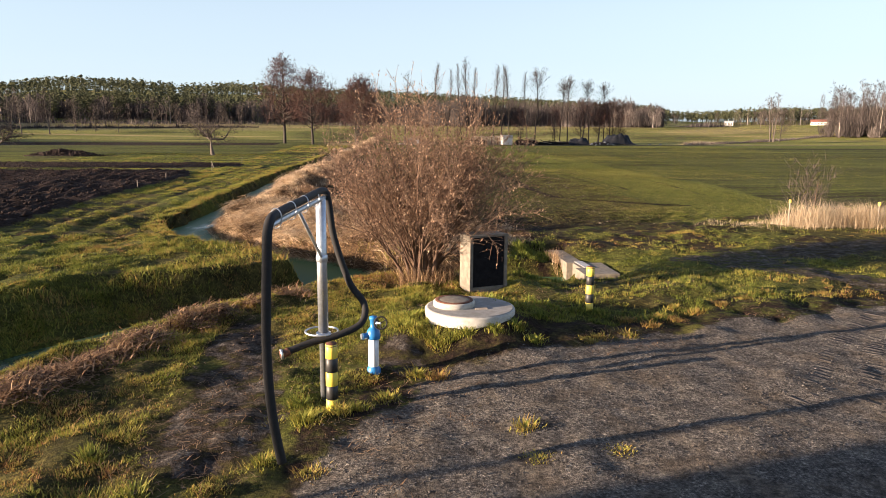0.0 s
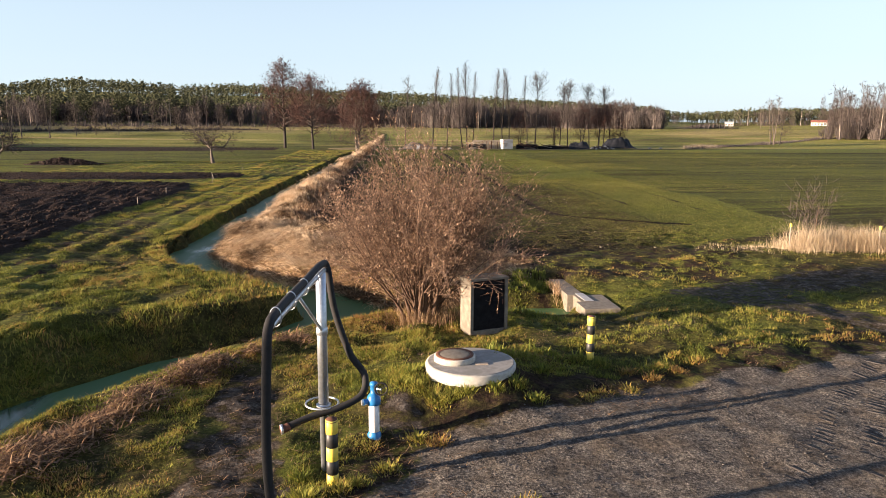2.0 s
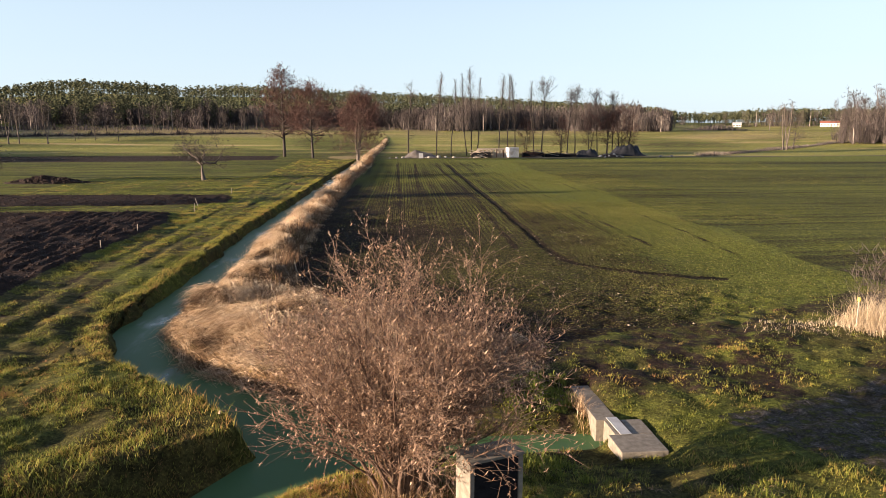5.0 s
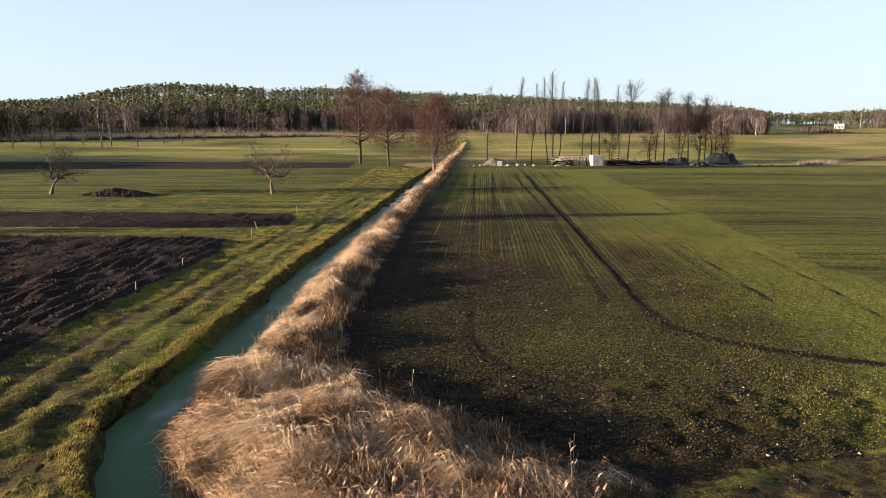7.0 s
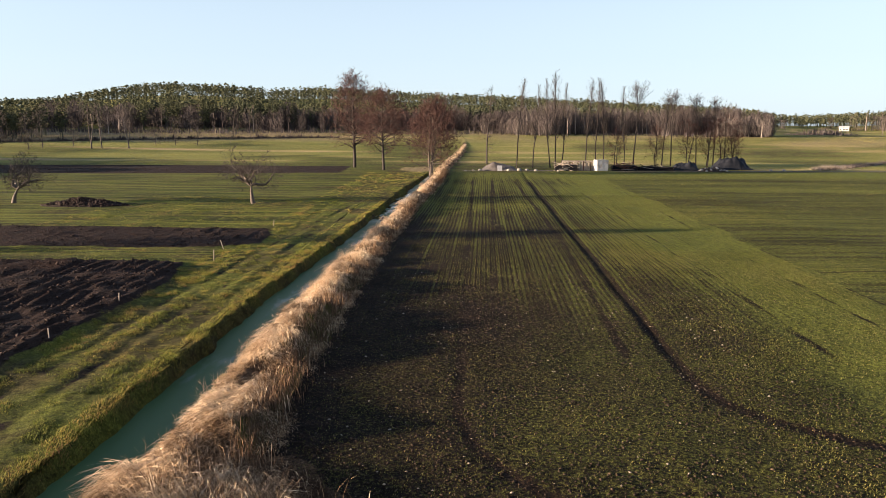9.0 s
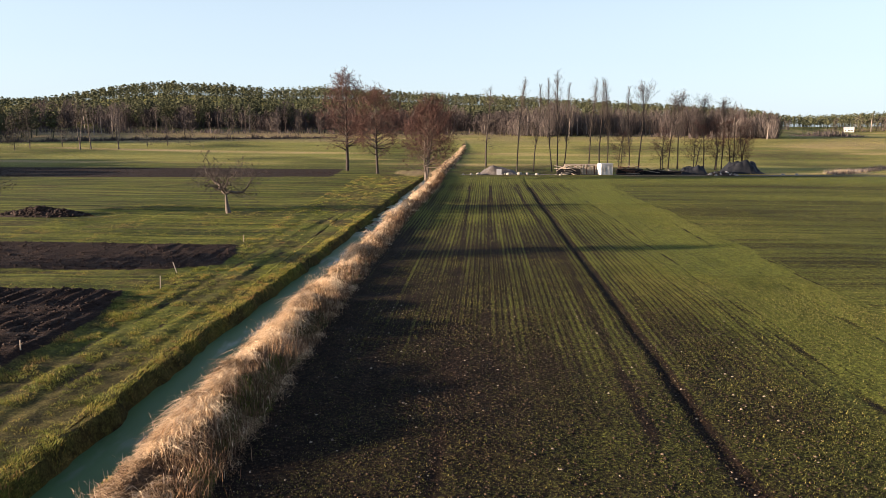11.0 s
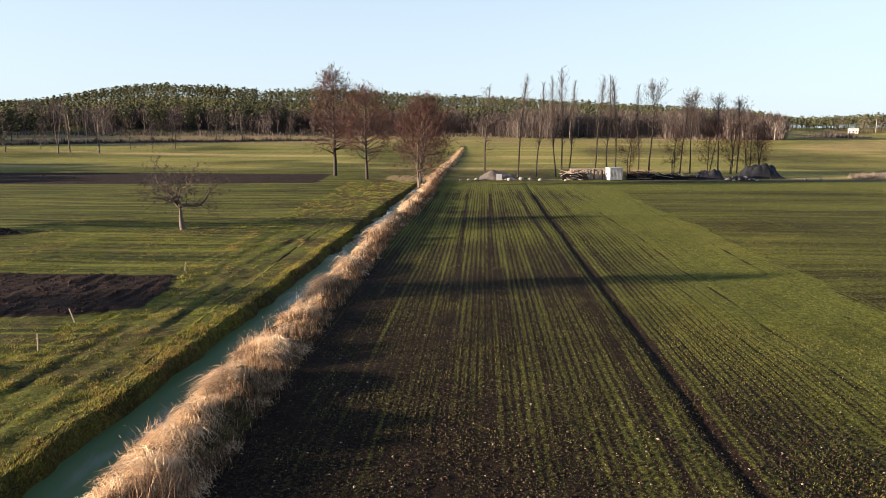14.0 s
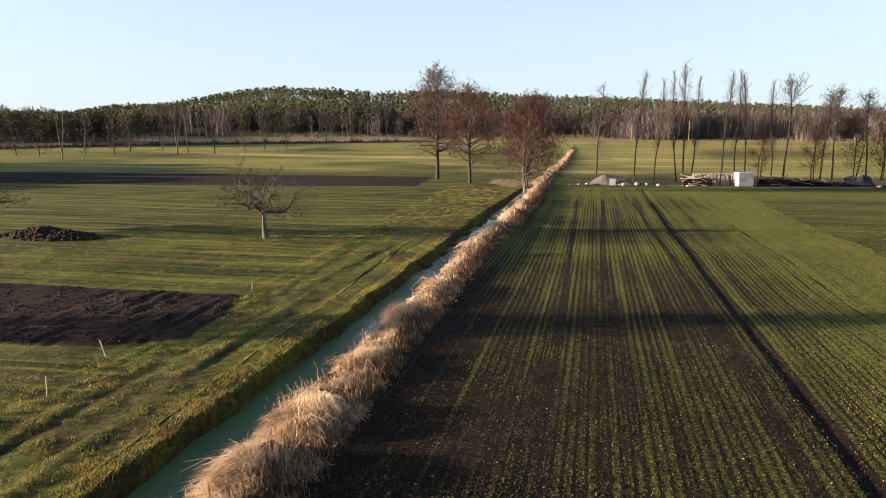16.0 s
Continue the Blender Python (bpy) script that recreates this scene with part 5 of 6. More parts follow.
part("back_wall", box(bmesh.new(), 0.09, 0.95, 0.45, 0.55, -0.5, 1.33, 0.005), CONCRETE, hou)
part("sill", box(bmesh.new(), 0.09, 0.95, 0.005, 0.45, -0.5, 0.10, 0.01), CONCRETE, hou)
part("top_slab", box(bmesh.new(), -0.015, 1.055, -0.015, 0.57, 1.33, 1.385, 0.01), CONCRETE, hou)
door = part("door", box(bmesh.new(), 0.095, 0.945, 0.022, 0.05, 0.105, 1.322, 0.004), DARKWOOD, hou, "dark tarred panel door")
for z in (0.30, 0.76, 1.22):
    part("batten", box(bmesh.new(), 0.10, 0.94, 0.010, 0.022, z - 0.03, z + 0.03, 0.003), DARKWOOD, door)
part("latch", box(bmesh.new(), 0.88, 0.91, 0.004, 0.022, 0.70, 0.82, 0.004), RUST, door, "rusty iron latch")

# ---- concrete abutment across the water ----
abut = thing("abutment", "low weathered concrete abutment of the ditch", "abutment", (6.38, 28.1, -0.95))
part("long_wall", box(bmesh.new(), 0.0, 0.55, -2.4, 0.0, -0.5, 0.65, 0.015), CONCRETE, abut)
part("recess_slab", box(bmesh.new(), 0.2, 1.15, -3.23, -2.405, -0.4, 0.64, 0.012), CONCRETE, abut)
part("end_slab", box(bmesh.new(), 0.03, 1.15, -4.2, -3.24, -0.5, 0.64, 0.02), CONCRETE, abut)
part("cover_sheet", box(bmesh.new(), 0.22, 0.5, -3.3, -2.3, 0.652, 0.668, 0.003, Matrix.Rotation(0.03, 4, "Z")), SHEET, abut, "pale metal sheet")
part("iron_strap", box(bmesh.new(), 0.56, 0.62, -3.1, -2.5, 0.642, 0.656, 0.003), RUST, abut, "rusty iron strap")

# ---- willow bush over the sluice ----
def willow(seed):
    rnd, big, fine, leaf = random.Random(seed), [], [], []
    mains = []
    for s in range(19):
        a, out = rnd.uniform(0, 6.283), rnd.random() ** 0.6
        p = Vector((math.cos(a) * 0.30 * out, math.sin(a) * 0.25 * out, -0.25))
        knots = limb(big, p, Vector((math.cos(a) * out * 0.42, math.sin(a) * out * 0.38, 1)).normalized(), rnd.uniform(0.9, 1.7), rnd.uniform(0.05, 0.09), 4, 0.07, rnd)
        mains += [(k[0], a + rnd.gauss(0, 0.7), 0.04) for k in knots[1:] for _ in range(1 + (s % 3 == 0))]
    for p, a, rad in mains:
        out = rnd.random() ** 0.7
        way = Vector((math.cos(a) * out * 1.12 + 0.03, math.sin(a) * out * 0.9, 1.0)).normalized()
        length = rnd.uniform(2.7, 3.5) * (1 - 0.36 * out)
        for q, e, rr, f in limb(big, p, way, length, rnd.uniform(0.014, 0.028), 7, 0.10, rnd, -0.02):
            for k in range(1 if q.z < 1.0 else 3):
                way2 = (shoot_way(e, rnd.uniform(0.3, 1.0), rnd) + Vector((0, 0, 0.05))).normalized()
                for q2, e2, r2, f2 in limb(fine, q, way2, rnd.uniform(0.4, 0.95), 0.0055, 3, 0.18, rnd):
                    for m in range(2):
                        way3 = (shoot_way(e2, rnd.uniform(0.3, 0.9), rnd) + Vector((0, 0, 0.08))).normalized()
                        l3 = rnd.uniform(0.18, 0.45)
                        fine.append((*q2, *(q2 + way3 * l3), 0.0035, 0.002))
                        for w in range(4):
                            if rnd.random() < 0.8:
                                leaf.append(tuple(q2 + way3 * l3 * rnd.uniform(0.1, 1.05)))
    ob = thing("willow_bush", "leafless many-stemmed willow bush with reddish twigs and withered leaves", "bush", (1.36, 21.75, float(height(1.36, 21.75))))
    ob.scale = (1.22, 1.1, 1.08)
    V, F = tubes_from(big, 6)
    put("stem_clump", mesh_from("stem_clump", V, F, STEM), ob, smooth_shade=True)
    V, F = tubes_from(fine, 3)
    put("twig_canopy", mesh_from("twig_canopy", V, F, TWIG_BUSH), ob)
    r = np.random.default_rng(seed)
    P = np.array(leaf)
    n = len(P)
    V, T, k = blades(P, r.uniform(-0.05, 0.06, n), r.uniform(0.014, 0.026, n), r.uniform(0.03, 0.065, n), r.random(n) * 6.283, np.clip(r.normal(0.58, 0.3, n), 0, 1))
    put("foliage", mesh_from("foliage", V, T, LEAVES, tone=k), ob, "withered brown leaves")


willow(71)


# ---- turf, shoots, stones ----
def zones(x, y):
    """Masks that keep the plants apart: gravel, water, sown field, ploughed plots, reeds."""
    return (inside(x, y, YARD), water_distance(x, y), inside(x, y, FIELD), np.maximum(inside(x, y, PLOT_NEAR), inside(x, y, PLOT_MID)), reed_mound(x, y))


def turf(tufts, each, x0, x1, y0, y1, h, w, spread, seed, tone0=0.0, close=0.70):
    """Grass in uneven tufts with gaps between them."""
    r = np.random.default_rng(seed)
    x, y = r.uniform(x0, x1, tufts), r.uniform(y0, y1, tufts)
    yard, wet, crop_, plot, reed = zones(x, y)
    patch = fbm(x, y, 0.7, 81, 2)
    bare = worn(x, y)
    ok = (yard < -0.7 + 0.9 * fbm(x, y, 0.9, 82)) & (wet > 0.12) & (crop_ < 0.0) & (plot < -0.1) & (reed < 0.2) & (bare + 0.6 * patch < 0.25)
    ok &= np.hypot(x - 1.93, y - 16.85) > 0.93
    ok &= ~((x > 2.2) & (x < 3.5) & (y > 20.1) & (y < 21.2)) & ~((x > 5.7) & (x < 6.4) & (y > 23.8) & (y < 28.4))
    ok &= (np.minimum(line_distance(x, y, WHEELS[0]), line_distance(x, y, WHEELS[1])) > 0.3) | (r.random(tufts) < 0.2)
    ok &= (r.random(tufts) < 0.45) | (crop_ < -2.6 + patch) | (x < 3) | (y > 45)
    ok &= (r.random(tufts) < 0.35) | (trodden(x, y) + 0.6 * patch < 0.05)
    ok &= track(x, y) + 0.5 * patch < 0.25
    ok &= r.random(tufts) < close + 1.0 * patch
    x, y, patch, wet = x[ok], y[ok], patch[ok], wet[ok]
    size = r.uniform(0.55, 1.45, len(x)) * (1 + 0.5 * patch + 0.35 * fbm(x, y, 0.3, 78, 2))
    dry = 0.46 + 0.3 * fbm(x, y, 2.8, 83) + 0.16 * fbm(x, y, 0.45, 80, 2) + 0.2 * fbm(x, y * 0.07, 0.8, 79, 2) * (x < -8) * (y > 24) + 0.16 * r.standard_normal(len(x)) + tone0 - 0.14 * smooth(1 - np.hypot((x - 5.2) / 3.2, (y - 19.2) / 2.4), 0, 0.5) + 0.22 * smooth(1.3 - wet, 0, 0.8) * (x < -7) * (y > 27)
    k = np.repeat(np.arange(len(x)), each)
    n = len(k)
    a, d = r.random(n) * 6.283, spread * size[k] * np.sqrt(r.random(n))
    px, py = x[k] + np.cos(a) * d, y[k] + np.sin(a) * d
    hh = h * size[k] * r.uniform(0.6, 1.3, n) * (1.25 - 0.7 * (d / (spread * size[k])) ** 2)
    return sprays(np.stack([px, py, height(px, py) - 0.02], 1), hh, hh * np.abs(r.normal(0.8, 0.4, n)), w * r.uniform(0.7, 1.3, n), a + r.normal(0, 0.9, n), np.clip(dry[k] + 0.11 * r.standard_normal(n), 0, 1))


stuff("turf", [turf(68000, 11, -10, 5, 8.5, 22.5, 0.05, 0.016, 0.06, 84, 0.06, 0.9), turf(19000, 15, -13, 15, 15, 31, 0.07, 0.017, 0.09, 89, 0.07), turf(14000, 12, 5, 30, 23, 42, 0.05, 0.018, 0.13, 85, 0.03, 0.85)], TURF, "rough winter turf with green and yellowed tufts", "grass")
stuff("meadow_grass", [turf(15000, 20, -15, -5, 22, 75, 0.07, 0.02, 0.15, 86, -0.04), turf(15000, 10, -36, -12, 60, 112, 0.062, 0.03, 0.2, 87, -0.08), turf(4500, 14, -15, -3, 70, 165, 0.08, 0.04, 0.2, 88, 0.06)], TURF, "mown meadow grass beside the ditch", "grass")


def bank_grass():
    """Long grass on the lip of the ditch, hanging down over the bank."""
    r = np.random.default_rng(151)
    n = 26000
    y = 29 + 80 * r.random(n) ** 1.5
    x = np.interp(y, [p[1] for p in DITCH], [p[0] for p in DITCH]) - 1.0 - r.uniform(0.0, 1.0, n) ** 1.3 * 1.0
    d = water_distance(x, y)
    ok = (d > 0.2) & (r.random(n) < 0.7 + 0.6 * fbm(x, y, 0.9, 152)) & (reed_mound(x, y) < 0.1)
    x, y, d = x[ok], y[ok], d[ok]
    n = len(x)
    h = r.uniform(0.05, 0.15, n) * (1 + 0.5 * fbm(x, y, 0.8, 153))
    return [blades(np.stack([x, y, height(x, y) - 0.02], 1), h, 0.012 + 0.00016 * (y - 29), h * np.abs(r.normal(0.9, 0.4, n)), r.normal(0.2, 1.1, n), np.clip(0.56 + 0.18 * r.standard_normal(n) + 0.22 * fbm(x, y, 1.6, 154), 0.05, 0.9))]


def brook_grass():
    """Rank grass down both sides of the brook."""
    r = np.random.default_rng(155)
    n = 60000
    x, y = r.uniform(-14, 1, n), r.uniform(9, 29, n)
    d = water_distance(x, y)
    ok = (d > 0.05) & (d < 1.9) & (reed_mound(x, y) < 0.1) & (r.random(n) < 0.7 + 0.6 * fbm(x, y, 0.7, 156)) & (y > np.interp(x, [p[0] for p in BROOK], [p[1] for p in BROOK]))
    x, y = x[ok], y[ok]
    n = len(x)
    h = r.uniform(0.08, 0.22, n) * (1 + 0.5 * fbm(x, y, 0.8, 157))
    return [blades(np.stack([x, y, height(x, y) - 0.02], 1), h, r.uniform(0.012, 0.022, n), h * np.abs(r.normal(0.8, 0.4, n)), r.random(n) * 6.283, np.clip(0.54 + 0.2 * r.standard_normal(n) + 0.3 * fbm(x, y, 1.2, 158), 0.05, 0.95))]


stuff("bank_grass", bank_grass() + brook_grass(), TURF, "long yellowed grass on the lip of the ditch", "grass")


def tussocks():
    """Single tufts on the gravel's edge and round the well."""
    r = np.random.default_rng(90)
    spots = [(2.05, 12.45, 0.16, 0.75), (1.1, 14.55, 0.22, 0.95), (0.75, 14.75, 0.2, 0.7), (-0.2, 13.3, 0.22, 0.62), (-0.45, 13.1, 0.22, 0.72), (0.25, 13.75, 0.18, 0.68), (-0.9, 12.9, 0.24, 0.6), (-1.0, 13.6, 0.22, 0.35), (1.15, 15.9, 0.24, 0.62), (0.95, 16.5, 0.22, 0.55), (0.85, 16.2, 0.22, 0.6), (0.75, 16.75, 0.24, 0.5), (1.2, 15.75, 0.2, 0.65), (0.6, 16.4, 0.2, 0.55), (1.45, 15.85, 0.2, 0.55), (1.7, 15.85, 0.2, 0.5), (2.25, 15.9, 0.2, 0.45), (2.7, 16.1, 0.22, 0.4), (3.35, 16.9, 0.3, 0.3), (2.95, 15.75, 0.2, 0.45), (4.3, 16.2, 0.14, 0.85), (4.0, 15.9, 0.12, 0.8), (4.95, 16.3, 0.12, 0.78), (2.0, 11.6, 0.08, 0.7), (3.1, 11.7, 0.07, 0.7), (-1.3, 11.9, 0.16, 0.6), (-2.6, 11.2, 0.2, 0.55), (-3.4, 12.2, 0.2, 0.5), (-0.7, 11.6, 0.12, 0.8), (0.9, 17.0, 0.2, 0.5), (4.8, 17.9, 0.14, 0.35), (5.6, 16.9, 0.16, 0.92), (6.3, 17.3, 0.14, 0.95), (7.0, 17.9, 0.15, 0.9), (7.8, 18.4, 0.14, 0.95), (6.0, 17.6, 0.14, 0.85), (8.6, 18.9, 0.14, 0.9), (5.2, 17.2, 0.15, 0.95), (6.7, 18.3, 0.14, 0.8), (9.5, 19.3, 0.13, 0.9)]
    out = []
    for x, y, h, tone in spots:
        n = 190
        px, py = x + r.normal(0, 0.09, n), y + r.normal(0, 0.09, n)
        hh = h * 0.52 * r.uniform(0.5, 1.25, n)
        out.append(blades(np.stack([px, py, height(px, py) - 0.01], 1), hh, r.uniform(0.008, 0.016, n), hh * np.abs(r.normal(0.75, 0.3, n)), np.arctan2(py - y, px - x) + r.normal(0, 0.6, n), np.clip(tone - 0.08 + 0.13 * r.standard_normal(n), 0, 1)))
    return out


stuff("grass_tussocks", tussocks(), TURF, "yellowed grass tufts at the edge of the gravel", "grass")


def crop(n, seed, x0, x1, y0, y1, h, w, gap, power=1.0):
    """Young cereal in drilled rows."""
    r = np.random.default_rng(seed)
    y = y0 + (y1 - y0) * r.random(n) ** power
    u = np.round(r.uniform(x0, x1, n) / gap) * gap
    # the headland is sown across, so that no rows show there
    loose = smooth(61 + 6 * fbm(u, y, 6, 98) - y, -5, 7)
    x = u + 0.042 * (y - 46) + r.normal(0, 0.018 + 0.06 * w + 0.22 * loose, n)
    cross = u > 24.3
    x = np.where(cross, r.uniform(24, max(x1, 24.5), n) + 0.042 * (y - 46), x)
    y = np.where(cross, np.round(y / 0.6) * 0.6 + r.normal(0, 0.05, n), y)
    s = shoot_share(x, y) * (1 - (1 - loose) * 0.32 * (2 * np.modf(np.abs(np.sin(np.round(u / 0.16) * 12.9898) * 43758.5453))[0] - 0.9))
    ok = (inside(x, y, FIELD) > 0.15) & (r.random(n) < 0.18 + 1.0 * s + 0.25 * fbm(x, y, 1.2, 91, 2))
    x, y = x[ok], y[ok]
    n = len(x)
    hh = h * r.uniform(0.6, 1.3, n)
    return sprays(np.stack([x, y, height(x, y) - 0.01], 1), hh, h * r.uniform(0.4, 1.4, n), w * r.uniform(0.7, 1.3, n), r.random(n) * 6.283, np.clip(0.42 + 0.30 * r.standard_normal(n) + 0.25 * fbm(x, y, 6, 92), 0, 1))


stuff("cereal_rows", [crop(230000, 93, -3.2, 16, 33, 80, 0.045, 0.027, 0.16), crop(110000, 94, -2.5, 34, 60, 120, 0.055, 0.045, 0.16), crop(50000, 95, -3, 75, 95, 168, 0.08, 0.08, 0.32), crop(30000, 97, 24.5, 60, 44, 110, 0.05, 0.05, 0.5), crop(60000, 96, 12, 24, 33, 75, 0.06, 0.035, 0.16)], SHOOTS, "thin rows of young winter cereal", "crop")


def clods(n, seed, x0, x1, y0, y1, s0, s1, keep, gap=0.0, pale=0.0, flat=0.7, power=3.0):
    r = np.random.default_rng(seed)
    x, y = r.uniform(x0, x1, n), r.uniform(y0, y1, n)
    if gap:
        y = np.round(y / gap) * gap + r.normal(0, 0.22 * gap, n) - 0.12 * x
    ok = keep(x, y)
    x, y = x[ok], y[ok]
    n = len(x)
    size = s0 + (s1 - s0) * r.random(n) ** power
    return lumps(np.stack([x, y, height(x, y) + size * 0.15], 1), size, np.clip(r.normal(0.45, 0.22, n) + (r.random(n) < pale) * 0.6, 0, 1), flat, seed + 1)


stuff("plough_clods", [clods(13000, 101, -42, -14, 30, 69, 0.03, 0.12, lambda x, y: inside(x, y, PLOT_NEAR) > 0.05), clods(3500, 104, -110, -20, 150, 188, 0.06, 0.16, lambda x, y: inside(x, y, PLOT_FAR) > 0.3), clods(5000, 103, -45, -13, 74, 86, 0.03, 0.11, lambda x, y: inside(x, y, PLOT_MID) > 0.05)], CLOD, "dark turned clods of a ploughed plot", "soil")
stuff("field_crumbs", [clods(30000, 105, -3, 16, 33, 66, 0.016, 0.06, lambda x, y: (inside(x, y, FIELD) > 0) & (np.random.default_rng(1).random(len(x)) < 1.1 - shoot_share(x, y)), 0, 0.022), clods(6000, 107, -3, 20, 58, 95, 0.02, 0.05, lambda x, y: inside(x, y, FIELD) > 0, 0, 0.02)], CRUMB, "crumbs of soil and pale stones on the sown field", "soil")
stuff("gravel_stones", [clods(18000, 109, -1.5, 12, 9.6, 21, 0.005, 0.022, lambda x, y: inside(x, y, YARD) + 0.5 * fbm(x, y, 1.0, 97) > -0.15, 0, 0.002, 0.6)], PEBBLE, "loose grey gravel of the yard", "gravel")


def tyre_marks():
    """Low slanting bars that a tractor's tyres pressed into the gravel."""
    r = np.random.default_rng(119)
    segs = []
    for line in ([(6.1, 12.8), (7.0, 13.7), (8.0, 14.9), (9.4, 16.3), (11.0, 17.7)], [(7.3, 12.9), (8.83, 14.87), (10.2, 16.4), (11.6, 17.7)]):
        for (ax, ay), (bx, by) in zip(line, line[1:]):
            gap = math.hypot(bx - ax, by - ay)
            ux, uy = (bx - ax) / gap, (by - ay) / gap
            for k in range(int(gap / 0.17)):
                if r.random() < 0.25 + 0.4 * math.sin(k * 0.45 + ax):
                    continue
                x, y = ax + ux * k * 0.17, ay + uy * k * 0.17
                half = r.uniform(0.13, 0.19)
                p = (x + uy * half - ux * 0.05, y - ux * half - uy * 0.05)
                q = (x - uy * half + ux * 0.05, y + ux * half + uy * 0.05)
                segs.append((*p, float(height(*p)) - 0.02, *q, float(height(*q)) - 0.02, r.uniform(0.025, 0.034), r.uniform(0.025, 0.034)))
    V, F = tubes_from(segs, 5)
    T = np.concatenate([F[:, [0, 1, 2]], F[:, [0, 2, 3]]])
    return [(V, T, np.repeat(np.clip(r.normal(0.15, 0.1, len(segs)), 0, 1), 10))]


stuff("tyre_marks", tyre_marks(), PEBBLE, "ridged tyre tracks pressed into the gravel", "tyre track")


# ---- dead reed swathe on the near bank, and pale grass by the track ----
def swathe():
    r = np.random.default_rng(111)
    line = SWATHE
    n = 11000
    t = r.random(n) * (len(line) - 1)
    i = t.astype(int)
    L = np.array(line)
    p = L[i] + (L[i + 1] - L[i]) * (t - i)[:, None] + r.normal(0, 0.25, (n, 2))
    ok = fbm(p[:, 0], p[:, 1], 0.8, 118) > -0.4
    p, i, n = p[ok], i[ok], int(ok.sum())
    way = np.arctan2(L[i + 1][:, 1] - L[i][:, 1], L[i + 1][:, 0] - L[i][:, 0])
    z = height(p[:, 0], p[:, 1]) + np.abs(r.normal(0.03, 0.06, n))
    length = r.uniform(0.06, 0.34, n)
    return [blades(np.stack([p[:, 0], p[:, 1], z], 1), r.normal(0.03, 0.05, n), r.uniform(0.012, 0.028, n), length, way + r.normal(0, 1.0, n) + (r.random(n) < 0.5) * 3.14, np.clip(r.normal(0.42, 0.22, n) + 0.25 * fbm(p[:, 0], p[:, 1], 0.5, 121), 0, 1))]


def litter():
    """Short bits of straw and dead grass lying about the filling post and the bank."""
    r = np.random.default_rng(127)
    n = 22000
    x, y = r.uniform(-8, 9, n), r.uniform(9, 22, n)
    ok = (inside(x, y, YARD) < 0.9 + 0.7 * fbm(x, y, 1.0, 128)) & (water_distance(x, y) > 0.6) & (fbm(x, y, 1.4, 129) > -0.1)
    ok &= np.hypot(x - 1.93, y - 16.85) > 0.95
    x, y = x[ok], y[ok]
    n = len(x)
    return [blades(np.stack([x, y, height(x, y) + 0.012], 1), r.normal(0.012, 0.02, n), r.uniform(0.005, 0.010, n), r.uniform(0.05, 0.22, n), r.random(n) * 6.283, np.clip(r.normal(0.6, 0.2, n), 0, 1))]


stuff("dead_grass", litter(), DEADREED, "bits of dead grass and straw lying on the turf", "grass")


def brush():
    """Brown weeds along the field side of the reed belt."""
    r = np.random.default_rng(131)
    n = 15000
    y = 38 + 130 * r.random(n) ** 1.4
    x = belt(y, BELT_E) + r.normal(-0.35, 0.35, n)
    h = r.uniform(0.15, 0.65, n) * (1 + 0.5 * fbm(x, y, 2.0, 132))
    return [blades(np.stack([x, y, height(x, y) - 0.02], 1), h, 0.012 + 0.0003 * (y - 38), h * np.abs(r.normal(0.4, 0.3, n)), r.random(n) * 6.283, np.clip(r.normal(0.4, 0.2, n), 0, 1))]


stuff("weed_fringe", brush(), DEADREED, "brown withered weeds along the field's edge", "weeds")
stuff("reed_swathe", swathe(), DEADREED, "swathe of dead reeds lying along the bank", "reeds")


def pale_grass(n, cx, cy, sx, sy, h0, h1, seed, turn=0.0, tone=0.6):
    r = np.random.default_rng(seed)
    a, b = r.normal(0, sx, n), r.normal(0, sy, n)
    x, y = cx + a * math.cos(turn) - b * math.sin(turn), cy + a * math.sin(turn) + b * math.cos(turn)
    h = r.uniform(h0, h1, n) * (1 + 0.5 * fbm(x, y, 1.5, 112))
    return blades(np.stack([x, y, height(x, y) - 0.02], 1), h, np.full(n, 0.011), h * np.abs(r.normal(0.8, 0.4, n)), r.random(n) * 6.283, np.clip(r.normal(tone, 0.2, n) + 0.25 * fbm(x, y, 1.2, 117), 0, 1))


stuff("pale_tall_grass", [pale_grass(m, x, y, w, 0.5, 0.12, h, 113 + k, 0.1, 0.8) for k, (x, y, w, m, h) in enumerate(((15.0, 32.3, 0.7, 120, 0.2), (16.6, 32.5, 0.5, 320, 0.28), (18.3, 32.2, 0.5, 1000, 0.6), (19.4, 32.4, 0.6, 1900, 1.0), (20.5, 32.6, 0.6, 2400, 1.35), (21.5, 32.0, 0.7, 2000, 1.15), (22.9, 32.2, 0.8, 2300, 1.15), (24.6, 31.8, 1.1, 2600, 1.15), (27.0, 32.6, 1.2, 1900, 1.0), (88, 186, 2.5, 1200, 1.4)))], PALEREED, "tall pale dry grass by the field track", "grass")
stuff("bush_foot_grass", [pale_grass(1500, 1.5, 21.7, 0.45, 0.35, 0.12, 0.45, 133, 0, 0.28), pale_grass(260, 6.25, 26.6, 0.08, 0.5, 0.2, 0.5, 134, 0, 0.3)], REED, "dry orange grass at the foot of the willow", "grass")
rnd, big, fine = random.Random(5), [], []
for s in range(22):
    a = rnd.uniform(0, 6.283)
    branchy(big, fine, Vector((rnd.gauss(0, 0.3), rnd.gauss(0, 0.3), -0.1)), Vector((math.cos(a) * 0.3, math.sin(a) * 0.3, 1)).normalized(), rnd.uniform(1.3, 2.1), 0.02, 0, rnd, 0.08, (5, 4), 0.011, 0.2)
